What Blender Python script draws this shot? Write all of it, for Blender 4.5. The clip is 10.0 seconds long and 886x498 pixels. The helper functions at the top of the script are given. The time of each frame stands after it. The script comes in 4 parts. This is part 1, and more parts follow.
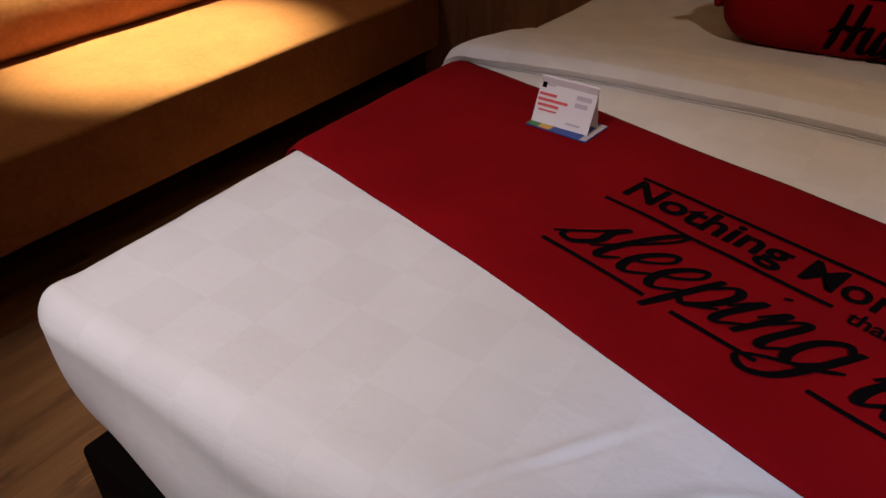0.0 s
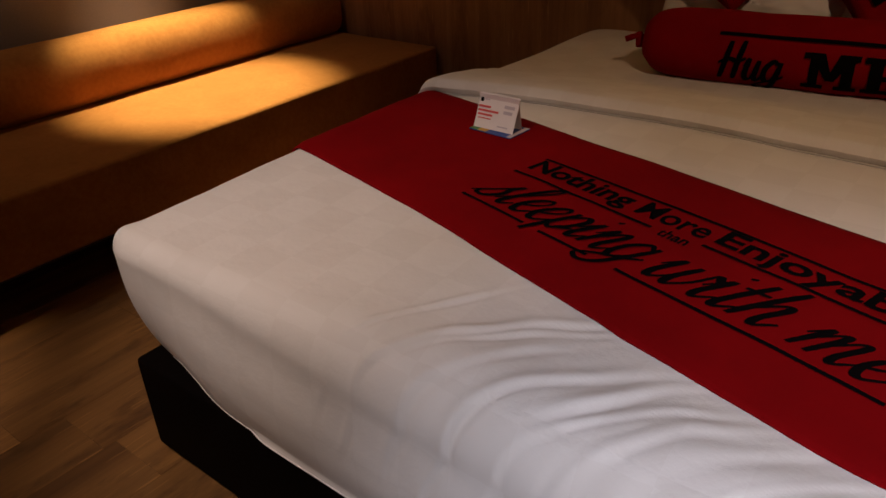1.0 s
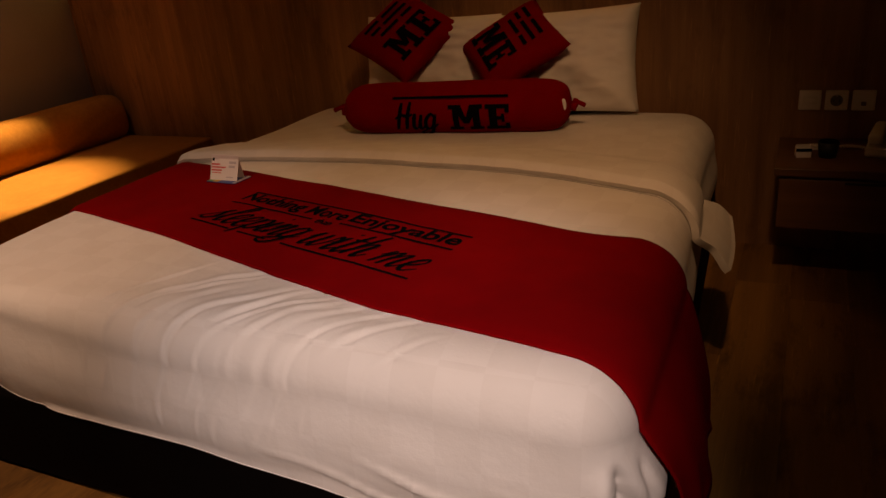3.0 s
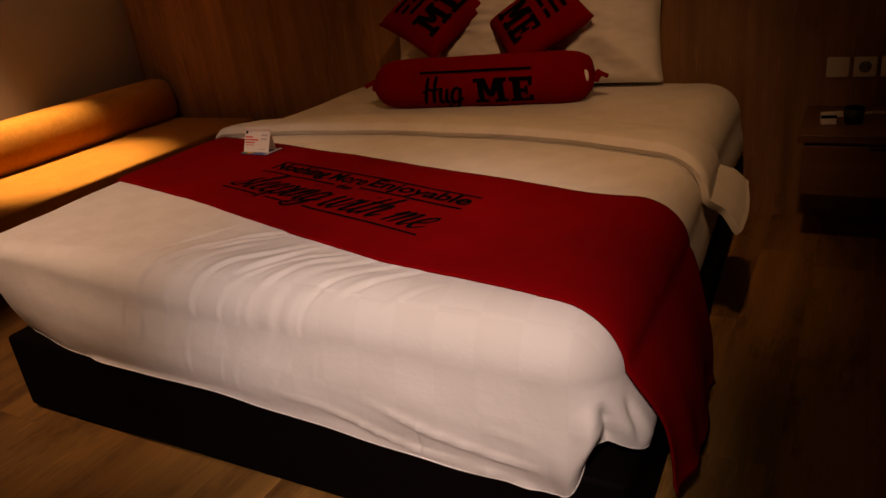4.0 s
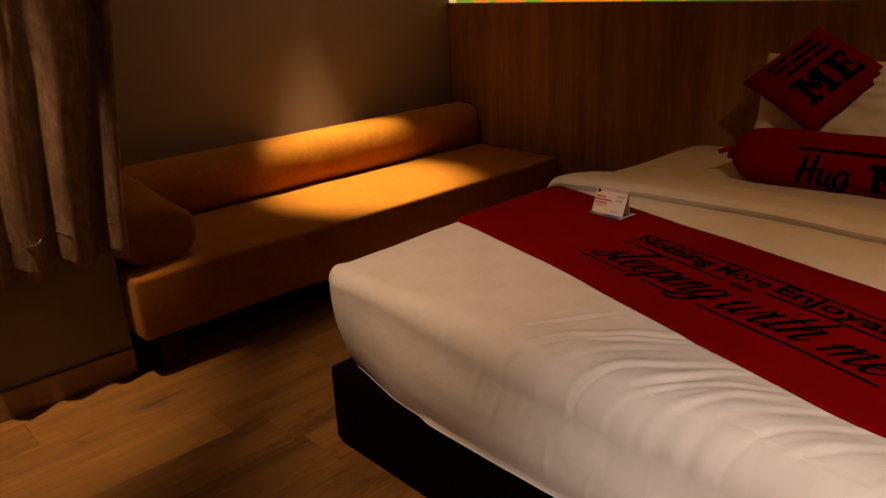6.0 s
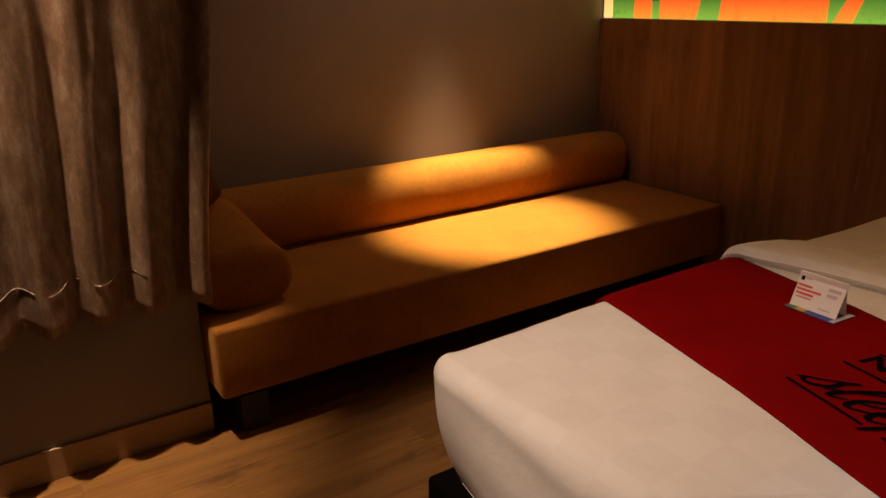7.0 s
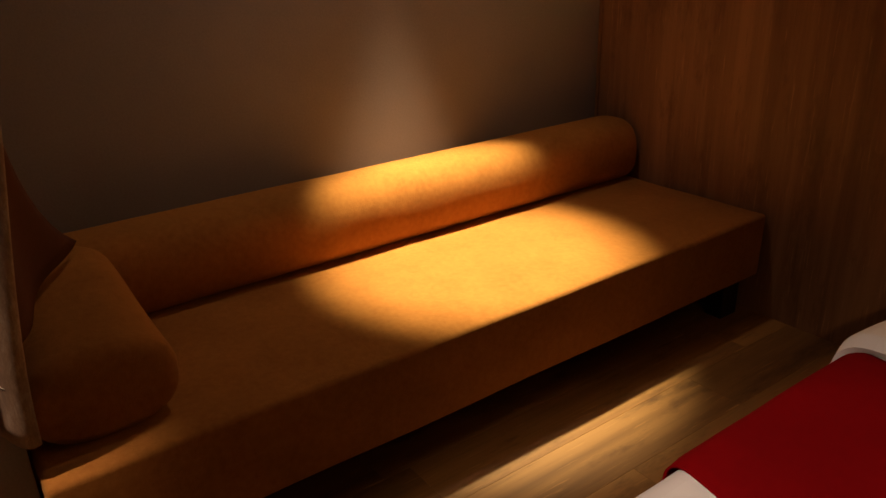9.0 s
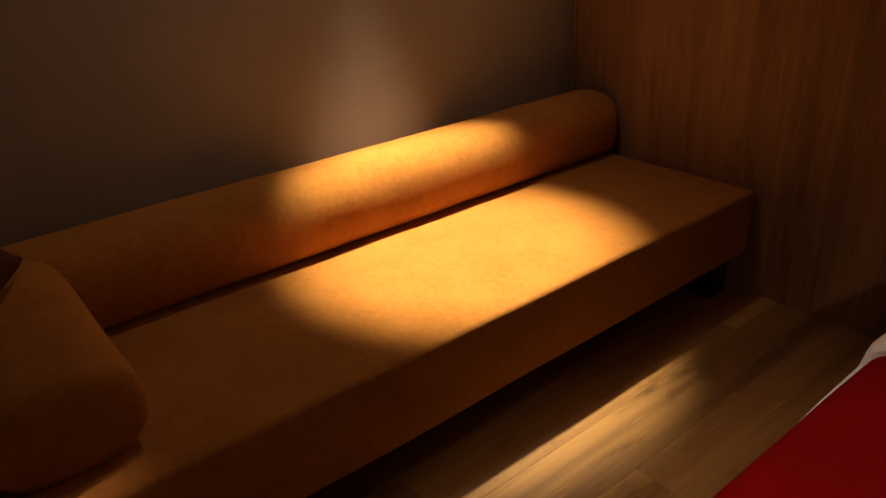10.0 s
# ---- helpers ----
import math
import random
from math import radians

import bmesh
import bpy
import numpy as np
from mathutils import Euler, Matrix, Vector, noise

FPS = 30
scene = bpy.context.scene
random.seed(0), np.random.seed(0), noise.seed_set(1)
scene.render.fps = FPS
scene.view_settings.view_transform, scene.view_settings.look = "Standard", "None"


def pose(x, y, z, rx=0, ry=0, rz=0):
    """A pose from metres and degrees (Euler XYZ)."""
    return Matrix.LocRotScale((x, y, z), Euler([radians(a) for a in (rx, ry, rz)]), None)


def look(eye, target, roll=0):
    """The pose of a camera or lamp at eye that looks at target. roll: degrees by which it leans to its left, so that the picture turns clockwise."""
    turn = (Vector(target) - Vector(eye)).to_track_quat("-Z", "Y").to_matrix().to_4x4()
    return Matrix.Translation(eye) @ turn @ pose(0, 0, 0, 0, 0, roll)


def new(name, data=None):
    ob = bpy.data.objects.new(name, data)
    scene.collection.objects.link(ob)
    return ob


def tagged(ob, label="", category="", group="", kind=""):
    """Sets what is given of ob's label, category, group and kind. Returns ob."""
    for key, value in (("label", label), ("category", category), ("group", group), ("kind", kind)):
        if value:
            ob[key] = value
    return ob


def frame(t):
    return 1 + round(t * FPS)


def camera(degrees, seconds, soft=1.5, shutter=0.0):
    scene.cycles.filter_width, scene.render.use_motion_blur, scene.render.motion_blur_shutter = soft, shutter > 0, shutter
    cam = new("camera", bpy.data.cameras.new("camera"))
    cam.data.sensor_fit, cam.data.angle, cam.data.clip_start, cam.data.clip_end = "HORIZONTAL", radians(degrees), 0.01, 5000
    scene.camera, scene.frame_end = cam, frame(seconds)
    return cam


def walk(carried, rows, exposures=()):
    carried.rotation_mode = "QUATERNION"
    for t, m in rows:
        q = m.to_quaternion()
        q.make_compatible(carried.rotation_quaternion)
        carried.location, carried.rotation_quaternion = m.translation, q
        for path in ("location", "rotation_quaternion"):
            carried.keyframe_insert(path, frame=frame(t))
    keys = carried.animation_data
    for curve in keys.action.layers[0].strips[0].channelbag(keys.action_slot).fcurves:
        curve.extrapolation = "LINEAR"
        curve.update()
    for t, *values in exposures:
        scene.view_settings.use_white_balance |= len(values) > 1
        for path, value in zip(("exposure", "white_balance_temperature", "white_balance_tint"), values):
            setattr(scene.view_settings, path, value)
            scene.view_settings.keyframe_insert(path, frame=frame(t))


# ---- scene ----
cam = camera(61.0, 10.0)
PATH = [
    (0, (2.525, -2.353, 1.174), (1.552, -1.023, 0.041), -0.7),
    (0.5, (2.671, -2.525, 1.196), (1.498, -1.272, 0.168), -2.4),
    (1, (2.942, -2.639, 1.216), (1.835, -1.285, 0.247), -2.6),
    (1.5, (3.22, -2.716, 1.223), (2.141, -1.323, 0.276), -2.2),
    (2, (3.402, -2.839, 1.237), (2.52, -1.269, 0.367), -4.4),
    (2.5, (3.541, -2.993, 1.259), (2.712, -1.358, 0.459), -5.5),
    (2.7, (3.584, -3.02, 1.263), (2.775, -1.361, 0.492), -5.0),
    (3.8, (3.767, -3.101, 1.236), (2.827, -1.513, 0.465), -7.4),
    (4, (3.781, -3.102, 1.22), (2.829, -1.525, 0.439), -7.3),
    (4.5, (3.805, -3.086, 1.195), (2.881, -1.544, 0.321), -8.8),
    (5, (3.687, -3.103, 1.207), (2.691, -1.62, 0.306), -4.8),
    (5.5, (3.416, -3.139, 1.282), (2.165, -1.772, 0.529), -2.7),
    (5.7, (3.342, -3.14, 1.301), (2.033, -1.809, 0.584), -2.6),
    (6.8, (2.936, -2.841, 1.294), (1.37, -1.765, 0.669), -1.4),
    (7, (2.833, -2.791, 1.298), (1.243, -1.767, 0.648), -1.2),
    (7.5, (2.584, -2.691, 1.305), (0.991, -1.687, 0.633), -1.3),
    (8, (2.391, -2.52, 1.29), (0.798, -1.505, 0.633), -3.5),
    (8.5, (2.294, -2.365, 1.291), (0.69, -1.413, 0.569), -2.6),
    (9, (2.131, -2.321, 1.284), (0.626, -1.247, 0.521), -1.8),
    (9.5, (2.027, -2.333, 1.282), (0.6, -1.171, 0.498), -3.4),
    (10, (1.967, -2.275, 1.305), (0.555, -1.143, 0.454), -2.6),
]
EXPOSURES = [(0, .45, 4600, 9), (.5, .15, 5000, 10), (1, -.15, 5600, 11), (1.6, -.52, 6400, 13), (2.5, -.38, 7700, 22), (4, -.2, 8000, 25), (5, -.28, 8000, 22), (5.7, -.35, 8700, 21), (6.8, .18, 7100, 14), (7.5, .3, 6200, 12), (8.5, .25, 6100, 12), (10, .22, 5900, 10)]
walk(cam, [(t, look(eye, target, roll)) for t, eye, target, roll in PATH], EXPOSURES)

# ---- light ----
world = bpy.data.worlds.new("room_world")
scene.world = world
world.use_nodes = True
world.node_tree.nodes["Background"].inputs[0].default_value = (0.35, 0.22, 0.13, 1)
world.node_tree.nodes["Background"].inputs[1].default_value = 0.002


def spot_lamp(name, eye, target, watts, colour, cone, blend, radius=0.03):
    data = bpy.data.lights.new(name, "SPOT")
    data.energy, data.color = watts, colour
    data.spot_size, data.spot_blend, data.shadow_soft_size = radians(cone), blend, radius
    ob = new(name, data)
    ob.matrix_world = look(eye, target)
    return ob


# a narrow downlight over the sofa; unseen fills added for its wall, bed and floor
spot_lamp("sofa_downlight", (0.265, -0.985, 2.5), (0.44, -0.985, 0.386), 740, (1.0, 0.80, 0.46), 31, 0.8, 0.03)
# second lamp added to spread a faint halo over the sofa wall
spot_lamp("sofa_downlight_halo", (0.42, -1.0, 2.5), (0.20, -1.1, 0.8), 14, (1.0, 0.74, 0.58), 100, 1.0, 0.04)
# added lamps, unseen, behind the foot of the bed: left half, then right
spot_lamp("bed_downlight", (1.90, -3.05, 2.5), (1.80, -1.80, 0.5), 140, (1.0, 0.70, 0.50), 40, 1.0, 0.08)
spot_lamp("bed_downlight", (3.95, -4.1, 2.5), (2.96, -2.00, 0.38), 360, (1.0, 0.86, 0.81), 27, 1.0, 0.08)
# unseen warm lamp added to lift the head and right side of the bed
spot_lamp("head_downlight", (3.62, -2.42, 2.5), (2.76, -0.80, 0.5), 84, (1.0, 0.58, 0.28), 50, 1.0, 0.06)
spot_lamp("window_downlight", (0.885, -2.78, 2.5), (0.74, -2.74, 1.0), 215, (1.0, 0.68, 0.44), 39, 1.0, 0.025)
# weak lamp added, unseen, to brighten the floor left of the foot
spot_lamp("entry_downlight", (1.40, -3.10, 2.5), (1.46, -2.90, 0.0), 14, (1.0, 0.58, 0.25), 42, 1.0, 0.06)

# ---- materials ----
def material(name, colour, rough=0.6, metal=0.0, coat=0.0, sheen=0.0, gloss=0.5):
    m = bpy.data.materials.new(name)
    m.use_nodes = True
    b = m.node_tree.nodes["Principled BSDF"]
    b.inputs["Base Color"].default_value = (*colour, 1)
    b.inputs["Roughness"].default_value = rough
    b.inputs["Metallic"].default_value = metal
    b.inputs["Coat Weight"].default_value = coat
    b.inputs["Sheen Weight"].default_value = sheen
    b.inputs["Sheen Roughness"].default_value = 0.5
    b.inputs["Specular IOR Level"].default_value = gloss
    return m


def node(m, kind, **sets):
    n = m.node_tree.nodes.new(kind)
    for key, value in sets.items():
        n.inputs[key.replace("_", " ")].default_value = value
    return n


def link(m, a, b):
    m.node_tree.links.new(a, b)


def coords(m, scale=(1, 1, 1), jitter=False, turn=(0, 0, 0)):
    """Object coordinates, scaled; with jitter each object takes its own stretch of the pattern."""
    tc = node(m, "ShaderNodeTexCoord")
    mp = node(m, "ShaderNodeMapping", Scale=scale, Rotation=turn)
    src = tc.outputs["Object"]
    if jitter:
        info = node(m, "ShaderNodeObjectInfo")
        mul = m.node_tree.nodes.new("ShaderNodeVectorMath")
        mul.operation = "MULTIPLY_ADD"
        link(m, info.outputs["Random"], mul.inputs[0])
        mul.inputs[1].default_value = (17.3, 9.1, 5.7)
        link(m, src, mul.inputs[2])
        src = mul.outputs[0]
    link(m, src, mp.inputs["Vector"])
    return mp.outputs["Vector"]


def ramp(m, fac, stops):
    r = node(m, "ShaderNodeValToRGB")
    while len(r.color_ramp.elements) < len(stops):
        r.color_ramp.elements.new(0.5)
    for e, (at, c) in zip(r.color_ramp.elements, stops):
        e.position, e.color = at, (*c, 1)
    link(m, fac, r.inputs["Fac"])
    return r.outputs["Color"]


def noise_tex(m, vec, scale, detail=4, rough=0.55):
    n = node(m, "ShaderNodeTexNoise", Scale=scale, Detail=detail, Roughness=rough)
    link(m, vec, n.inputs["Vector"])
    return n.outputs["Fac"]


def mix(m, fac, a, b, how="MIX"):
    n = m.node_tree.nodes.new("ShaderNodeMix")
    n.data_type, n.blend_type = "RGBA", how
    if isinstance(fac, float):
        n.inputs[0].default_value = fac
    else:
        link(m, fac, n.inputs[0])
    for sock, v in ((n.inputs[6], a), (n.inputs[7], b)):
        if isinstance(v, tuple):
            sock.default_value = (*v, 1)
        else:
            link(m, v, sock)
    return n.outputs[2]


def bump(m, height, strength, distance):
    n = node(m, "ShaderNodeBump", Strength=strength, Distance=distance)
    link(m, height, n.inputs["Height"])
    link(m, n.outputs["Normal"], m.node_tree.nodes["Principled BSDF"].inputs["Normal"])
    return n


def base_colour(m, out):
    link(m, out, m.node_tree.nodes["Principled BSDF"].inputs["Base Color"])


def roughness(m, fac, lo, hi):
    r = node(m, "ShaderNodeMapRange")
    r.inputs["To Min"].default_value, r.inputs["To Max"].default_value = lo, hi
    link(m, fac, r.inputs["Value"])
    link(m, r.outputs["Result"], m.node_tree.nodes["Principled BSDF"].inputs["Roughness"])


def cloth(name, colour, dark, weave=900.0, rough=0.85, sheen=0.15, big=5.0, relief=0.25, gloss=0.25):
    m = material(name, colour, rough, sheen=sheen, gloss=gloss)
    v = coords(m)
    blot = noise_tex(m, v, big, 4)
    fine = noise_tex(m, v, weave, 2)
    base_colour(m, mix(m, fine, ramp(m, blot, [(0.3, dark), (0.7, colour)]), dark, "MIX") if relief > 0.5 else ramp(m, blot, [(0.25, dark), (0.75, colour)]))
    bump(m, fine, relief, 0.0008)
    return m


def make_damask():
    """White hotel cotton with faint woven squares."""
    m = material("white_cotton", (0.78, 0.76, 0.74), 0.75, sheen=0.05, gloss=0.3)
    v = coords(m)
    ch = node(m, "ShaderNodeTexChecker", Scale=11.0)
    ch.inputs["Color1"].default_value, ch.inputs["Color2"].default_value = (1, 1, 1, 1), (0, 0, 0, 1)
    link(m, v, ch.inputs["Vector"])
    stain = noise_tex(m, v, 3.0, 3)
    c = ramp(m, stain, [(0.3, (0.72, 0.69, 0.66)), (0.7, (0.80, 0.78, 0.76))])
    base_colour(m, mix(m, ch.outputs["Fac"], c, mix(m, 1.0, c, (0.97, 0.966, 0.962), "MULTIPLY")))
    roughness(m, ch.outputs["Fac"], 0.62, 0.78)
    wr = noise_tex(m, coords(m, (1, 1, 1)), 22.0, 5, 0.6)
    creases = node(m, "ShaderNodeTexNoise", Scale=5.0, Detail=3.0, Roughness=0.55, Distortion=0.7)
    creases.noise_type = "RIDGED_MULTIFRACTAL"
    link(m, coords(m, (1.0, 2.0, 1.2), turn=(0, 0, radians(25))), creases.inputs["Vector"])
    both = m.node_tree.nodes.new("ShaderNodeMath")
    both.operation = "MULTIPLY_ADD"
    link(m, creases.outputs["Fac"], both.inputs[0])
    both.inputs[1].default_value = 0.35
    link(m, wr, both.inputs[2])
    bump(m, both.outputs[0], 0.25, 0.008)
    return m


def make_suede():
    m = material("orange_suede", (0.5, 0.2, 0.045), 0.95, sheen=0.24, gloss=0.08)
    m.node_tree.nodes["Principled BSDF"].inputs["Sheen Tint"].default_value = (1.0, 0.62, 0.22, 1)
    v = coords(m)
    blot = noise_tex(m, v, 7.0, 5, 0.65)
    fine = noise_tex(m, v, 260.0, 3, 0.7)
    pile = noise_tex(m, v, 60.0, 4, 0.6)
    c = ramp(m, blot, [(0.28, (0.31, 0.120, 0.021)), (0.72, (0.42, 0.172, 0.033))])
    base_colour(m, mix(m, 0.24, c, ramp(m, pile, [(0.35, (0.25, 0.092, 0.016)), (0.65, (0.47, 0.200, 0.040))])))
    add = m.node_tree.nodes.new("ShaderNodeMath")
    add.operation = "ADD"
    link(m, fine, add.inputs[0])
    link(m, pile, add.inputs[1])
    bump(m, add.outputs[0], 0.45, 0.003)
    return m


def make_laminate(name, axis, light, mid, dark, jitter=False, rough=0.5, size=1.0, flecks=0.0):
    """Wood print whose grain runs along axis (0, 1 or 2)."""
    m = material(name, mid, rough)
    s = [26.0 * size, 26.0 * size, 26.0 * size]
    s[axis] = 0.9 * size
    v = coords(m, tuple(s), jitter)
    grain = noise_tex(m, v, 1.0, 6, 0.62)
    s2 = [5.0, 5.0, 5.0]
    s2[axis] = 0.55
    band = noise_tex(m, coords(m, tuple(s2), jitter), 1.0, 3)
    s3 = [9.0, 9.0, 9.0]
    s3[axis] = 2.6
    knot = noise_tex(m, coords(m, tuple(s3), jitter), 1.0, 5, 0.7)
    c = ramp(m, grain, [(0.28, dark), (0.5, mid), (0.74, light)])
    c = mix(m, 0.55, c, ramp(m, band, [(0.3, dark), (0.7, light)]))
    c = mix(m, ramp(m, knot, [(0.54, (0, 0, 0)), (0.72, (0.85, 0.85, 0.85))]), c, dark)
    if flecks:
        s4 = [95.0, 95.0, 95.0]
        s4[axis] = 5.5
        pale = noise_tex(m, coords(m, tuple(s4)), 1.0, 3, 0.6)
        c = mix(m, ramp(m, pale, [(0.60, (0, 0, 0)), (0.72, (flecks, flecks, flecks))]), c, tuple(1.5 * k for k in light))
        c = mix(m, ramp(m, pale, [(0.28, (flecks, flecks, flecks)), (0.40, (0, 0, 0))]), c, dark)
    if jitter:
        info = node(m, "ShaderNodeObjectInfo")
        c = mix(m, 1.0, c, ramp(m, info.outputs["Random"], [(0.0, (0.86, 0.84, 0.82)), (1.0, (1.08, 1.06, 1.02))]), "MULTIPLY")
    base_colour(m, c)
    roughness(m, grain, rough - 0.08, rough + 0.14)
    bump(m, grain, 0.3, 0.0012)
    return m


def make_wallpaper():
    m = material("taupe_wallpaper", (0.25, 0.21, 0.19), 0.7)
    v = coords(m)
    blot = noise_tex(m, v, 2.2, 4)
    grit = noise_tex(m, v, 160.0, 4, 0.7)
    c = ramp(m, blot, [(0.3, (0.235, 0.200, 0.190)), (0.7, (0.29, 0.246, 0.236))])
    base_colour(m, mix(m, 0.25, c, ramp(m, grit, [(0.3, (0.175, 0.15, 0.136)), (0.7, (0.34, 0.295, 0.27))])))
    bump(m, grit, 0.35, 0.0015)
    return m


def make_curtain():
    m = material("brown_satin", (0.2, 0.12, 0.07), 0.5, sheen=0.08)
    v = coords(m)
    blot = noise_tex(m, coords(m, (24, 24, 9)), 1.0, 8, 0.82)
    c = ramp(m, blot, [(0.30, (0.11, 0.058, 0.030)), (0.50, (0.25, 0.152, 0.090)), (0.72, (0.47, 0.375, 0.28))])
    base_colour(m, c)
    roughness(m, blot, 0.38, 0.6)
    bump(m, noise_tex(m, v, 500.0, 2), 0.25, 0.0008)
    return m


def make_glow(name, colour, low, strength):
    """Backlit printed acrylic, brighter and yellower towards the lamps along its lower edge."""
    m = material(name, colour, 0.25)
    tc = node(m, "ShaderNodeTexCoord")
    sep = node(m, "ShaderNodeSeparateXYZ")
    link(m, tc.outputs["Object"], sep.inputs[0])
    mr = node(m, "ShaderNodeMapRange")
    mr.inputs["From Min"].default_value, mr.inputs["From Max"].default_value = 0.0, 0.11
    link(m, sep.outputs["Z"], mr.inputs["Value"])
    n = noise_tex(m, coords(m, (1, 1, 1)), 24.0, 3)
    c = ramp(m, mr.outputs["Result"], [(0.0, low), (1.0, colour)])
    c = mix(m, ramp(m, n, [(0.55, (0, 0, 0)), (0.75, (0.3, 0.3, 0.3))]), c, colour)
    b = m.node_tree.nodes["Principled BSDF"]
    link(m, c, b.inputs["Emission Color"])
    link(m, c, b.inputs["Base Color"])
    b.inputs["Emission Strength"].default_value = strength
    return m


WHITE = make_damask()
PILLOW = cloth("pillow_cotton", (0.78, 0.76, 0.74), (0.71, 0.68, 0.66), 700, 0.8, 0.1, 9.0)
RED = cloth("red_felt", (0.225, 0.0018, 0.003), (0.165, 0.0014, 0.0025), 800, 0.95, 0.0, 6.0, 0.35, 0.04)
INK = cloth("black_print", (0.0045, 0.0035, 0.004), (0.003, 0.0025, 0.003), 800, 0.95, 0.0, 30.0, 0.25, 0.01)
SUEDE = make_suede()
BASE_CLOTH = cloth("dark_brown_leatherette", (0.0032, 0.0018, 0.0015), (0.002, 0.0012, 0.001), 300, 0.75, 0.0, 8.0, 0.25, 0.05)
BLACK = material("black_lacquer", (0.012, 0.010, 0.009), 0.5)
WOODWALL = make_laminate("brown_wall_laminate", 2, (0.42, 0.225, 0.100), (0.26, 0.130, 0.053), (0.12, 0.055, 0.021), flecks=0.4)
PLANK = make_laminate("oak_vinyl_plank", 1, (0.46, 0.240, 0.062), (0.27, 0.128, 0.032), (0.080, 0.034, 0.009), True, 0.5, 0.8, 0.35)
SKIRT = make_laminate("oak_skirting", 1, (0.44, 0.30, 0.17), (0.35, 0.23, 0.12), (0.22, 0.13, 0.065), False, 0.5)
CABINET = make_laminate("dark_cabinet_laminate", 0, (0.23, 0.105, 0.045), (0.16, 0.072, 0.030), (0.09, 0.040, 0.017), False, 0.42)
WALLPAPER = make_wallpaper()
# ceiling is out of view; its colour is darkened to limit bounced light
CEILING = cloth("dimmed_ceiling", (0.34, 0.31, 0.28), (0.30, 0.27, 0.245), 200, 0.9, 0.0, 2.0)
CURTAIN = make_curtain()
LINING = cloth("red_brown_lining", (0.10, 0.030, 0.012), (0.06, 0.018, 0.008), 500, 0.8, 0.0, 6.0)
STITCH = material("pale_stitching", (0.40, 0.34, 0.27), 0.8)
PLASTIC = cloth("cream_plastic", (0.88, 0.83, 0.74), (0.84, 0.79, 0.70), 90, 0.4, 0.0, 20.0, 0.05)
PLASTIC_DARK = material("grey_socket_well", (0.16, 0.145, 0.125), 0.5)
STEEL = material("steel_contact", (0.55, 0.53, 0.5), 0.35, 1.0)
PAPER = cloth("white_card", (0.80, 0.76, 0.77), (0.76, 0.72, 0.73), 120, 0.6, 0.0, 20.0, 0.05)
PAPER_RED = material("red_card_ink", (0.62, 0.10, 0.10), 0.6)
PAPER_GREY = material("grey_card_ink", (0.52, 0.48, 0.54), 0.6)
PAPER_BLUE = material("blue_leaflet_ink", (0.03, 0.07, 0.32), 0.45)
PAPER_GREEN = material("green_leaflet_ink", (0.06, 0.20, 0.04), 0.45)
PAPER_YELLOW = material("yellow_leaflet_ink", (0.62, 0.36, 0.03), 0.45)
EDGE_GREY = material("grey_edge_line", (0.48, 0.46, 0.46), 0.8)
GLOW_GREEN = make_glow("green_backlit_acrylic", (0.028, 0.125, 0.016), (0.24, 0.50, 0.06), 0.8)
GLOW_ORANGE = make_glow("orange_backlit_acrylic", (0.95, 0.055, 0.010), (0.95, 0.34, 0.04), 0.8)
GLOW_AMBER = make_glow("amber_backlit_acrylic", (0.9, 0.42, 0.12), (0.9, 0.42, 0.12), 0.8)
GLOW_CREAM = make_glow("cream_backlit_edge", (0.80, 0.50, 0.16), (0.95, 0.70, 0.26), 0.9)
GLOW_DARK = make_glow("dark_green_backlit_acrylic", (0.016, 0.075, 0.010), (0.02, 0.10, 0.013), 0.8)


# ---- builders ----
def part(name, bm, mat, parent=None, label="", smooth=True):
    """One bmesh as one mesh object under a thing or a part."""
    me = bpy.data.meshes.new(name)
    bmesh.ops.recalc_face_normals(bm, faces=bm.faces)
    bm.to_mesh(me)
    bm.free()
    if smooth:
        me.shade_smooth()
    me.materials.append(mat)
    ob = new(name, me)
    if parent is not None:
        ob.parent = parent
    if label:
        ob["label"] = label
    return ob


def thing(name, label, category, at=(0, 0, 0), turn=0.0, group="", kind=""):
    ob = new(name)
    ob.empty_display_size = 0.1
    ob.matrix_basis = pose(*at, 0, 0, turn)
    return tagged(ob, label, category, group, kind)


def box(x0, x1, y0, y1, z0, z1, bevel=0.0, seg=2, bm=None):
    bm = bm or bmesh.new()
    got = bmesh.ops.create_cube(bm, size=1.0, matrix=Matrix.Translation(((x0 + x1) / 2, (y0 + y1) / 2, (z0 + z1) / 2)) @ Matrix.Diagonal((x1 - x0, y1 - y0, z1 - z0, 1)))
    if bevel:
        edges = {e for v in got["verts"] for e in v.link_edges}
        bmesh.ops.bevel(bm, geom=list(edges), offset=bevel, segments=seg, profile=0.5, affect="EDGES")
    return bm


def grid(nu, nv, fn, close_u=False):
    """A sheet of nu by nv points from fn(i, j)."""
    bm = bmesh.new()
    vs = [[bm.verts.new(fn(i, j)) for j in range(nv)] for i in range(nu)]
    for i in range(nu if close_u else nu - 1):
        for j in range(nv - 1):
            k = (i + 1) % nu
            bm.faces.new((vs[i][j], vs[k][j], vs[k][j + 1], vs[i][j + 1]))
    return bm


def thick(ob, depth, offset=-1.0):
    mod = ob.modifiers.new("thickness", "SOLIDIFY")
    mod.thickness, mod.offset = depth, offset
    return ob


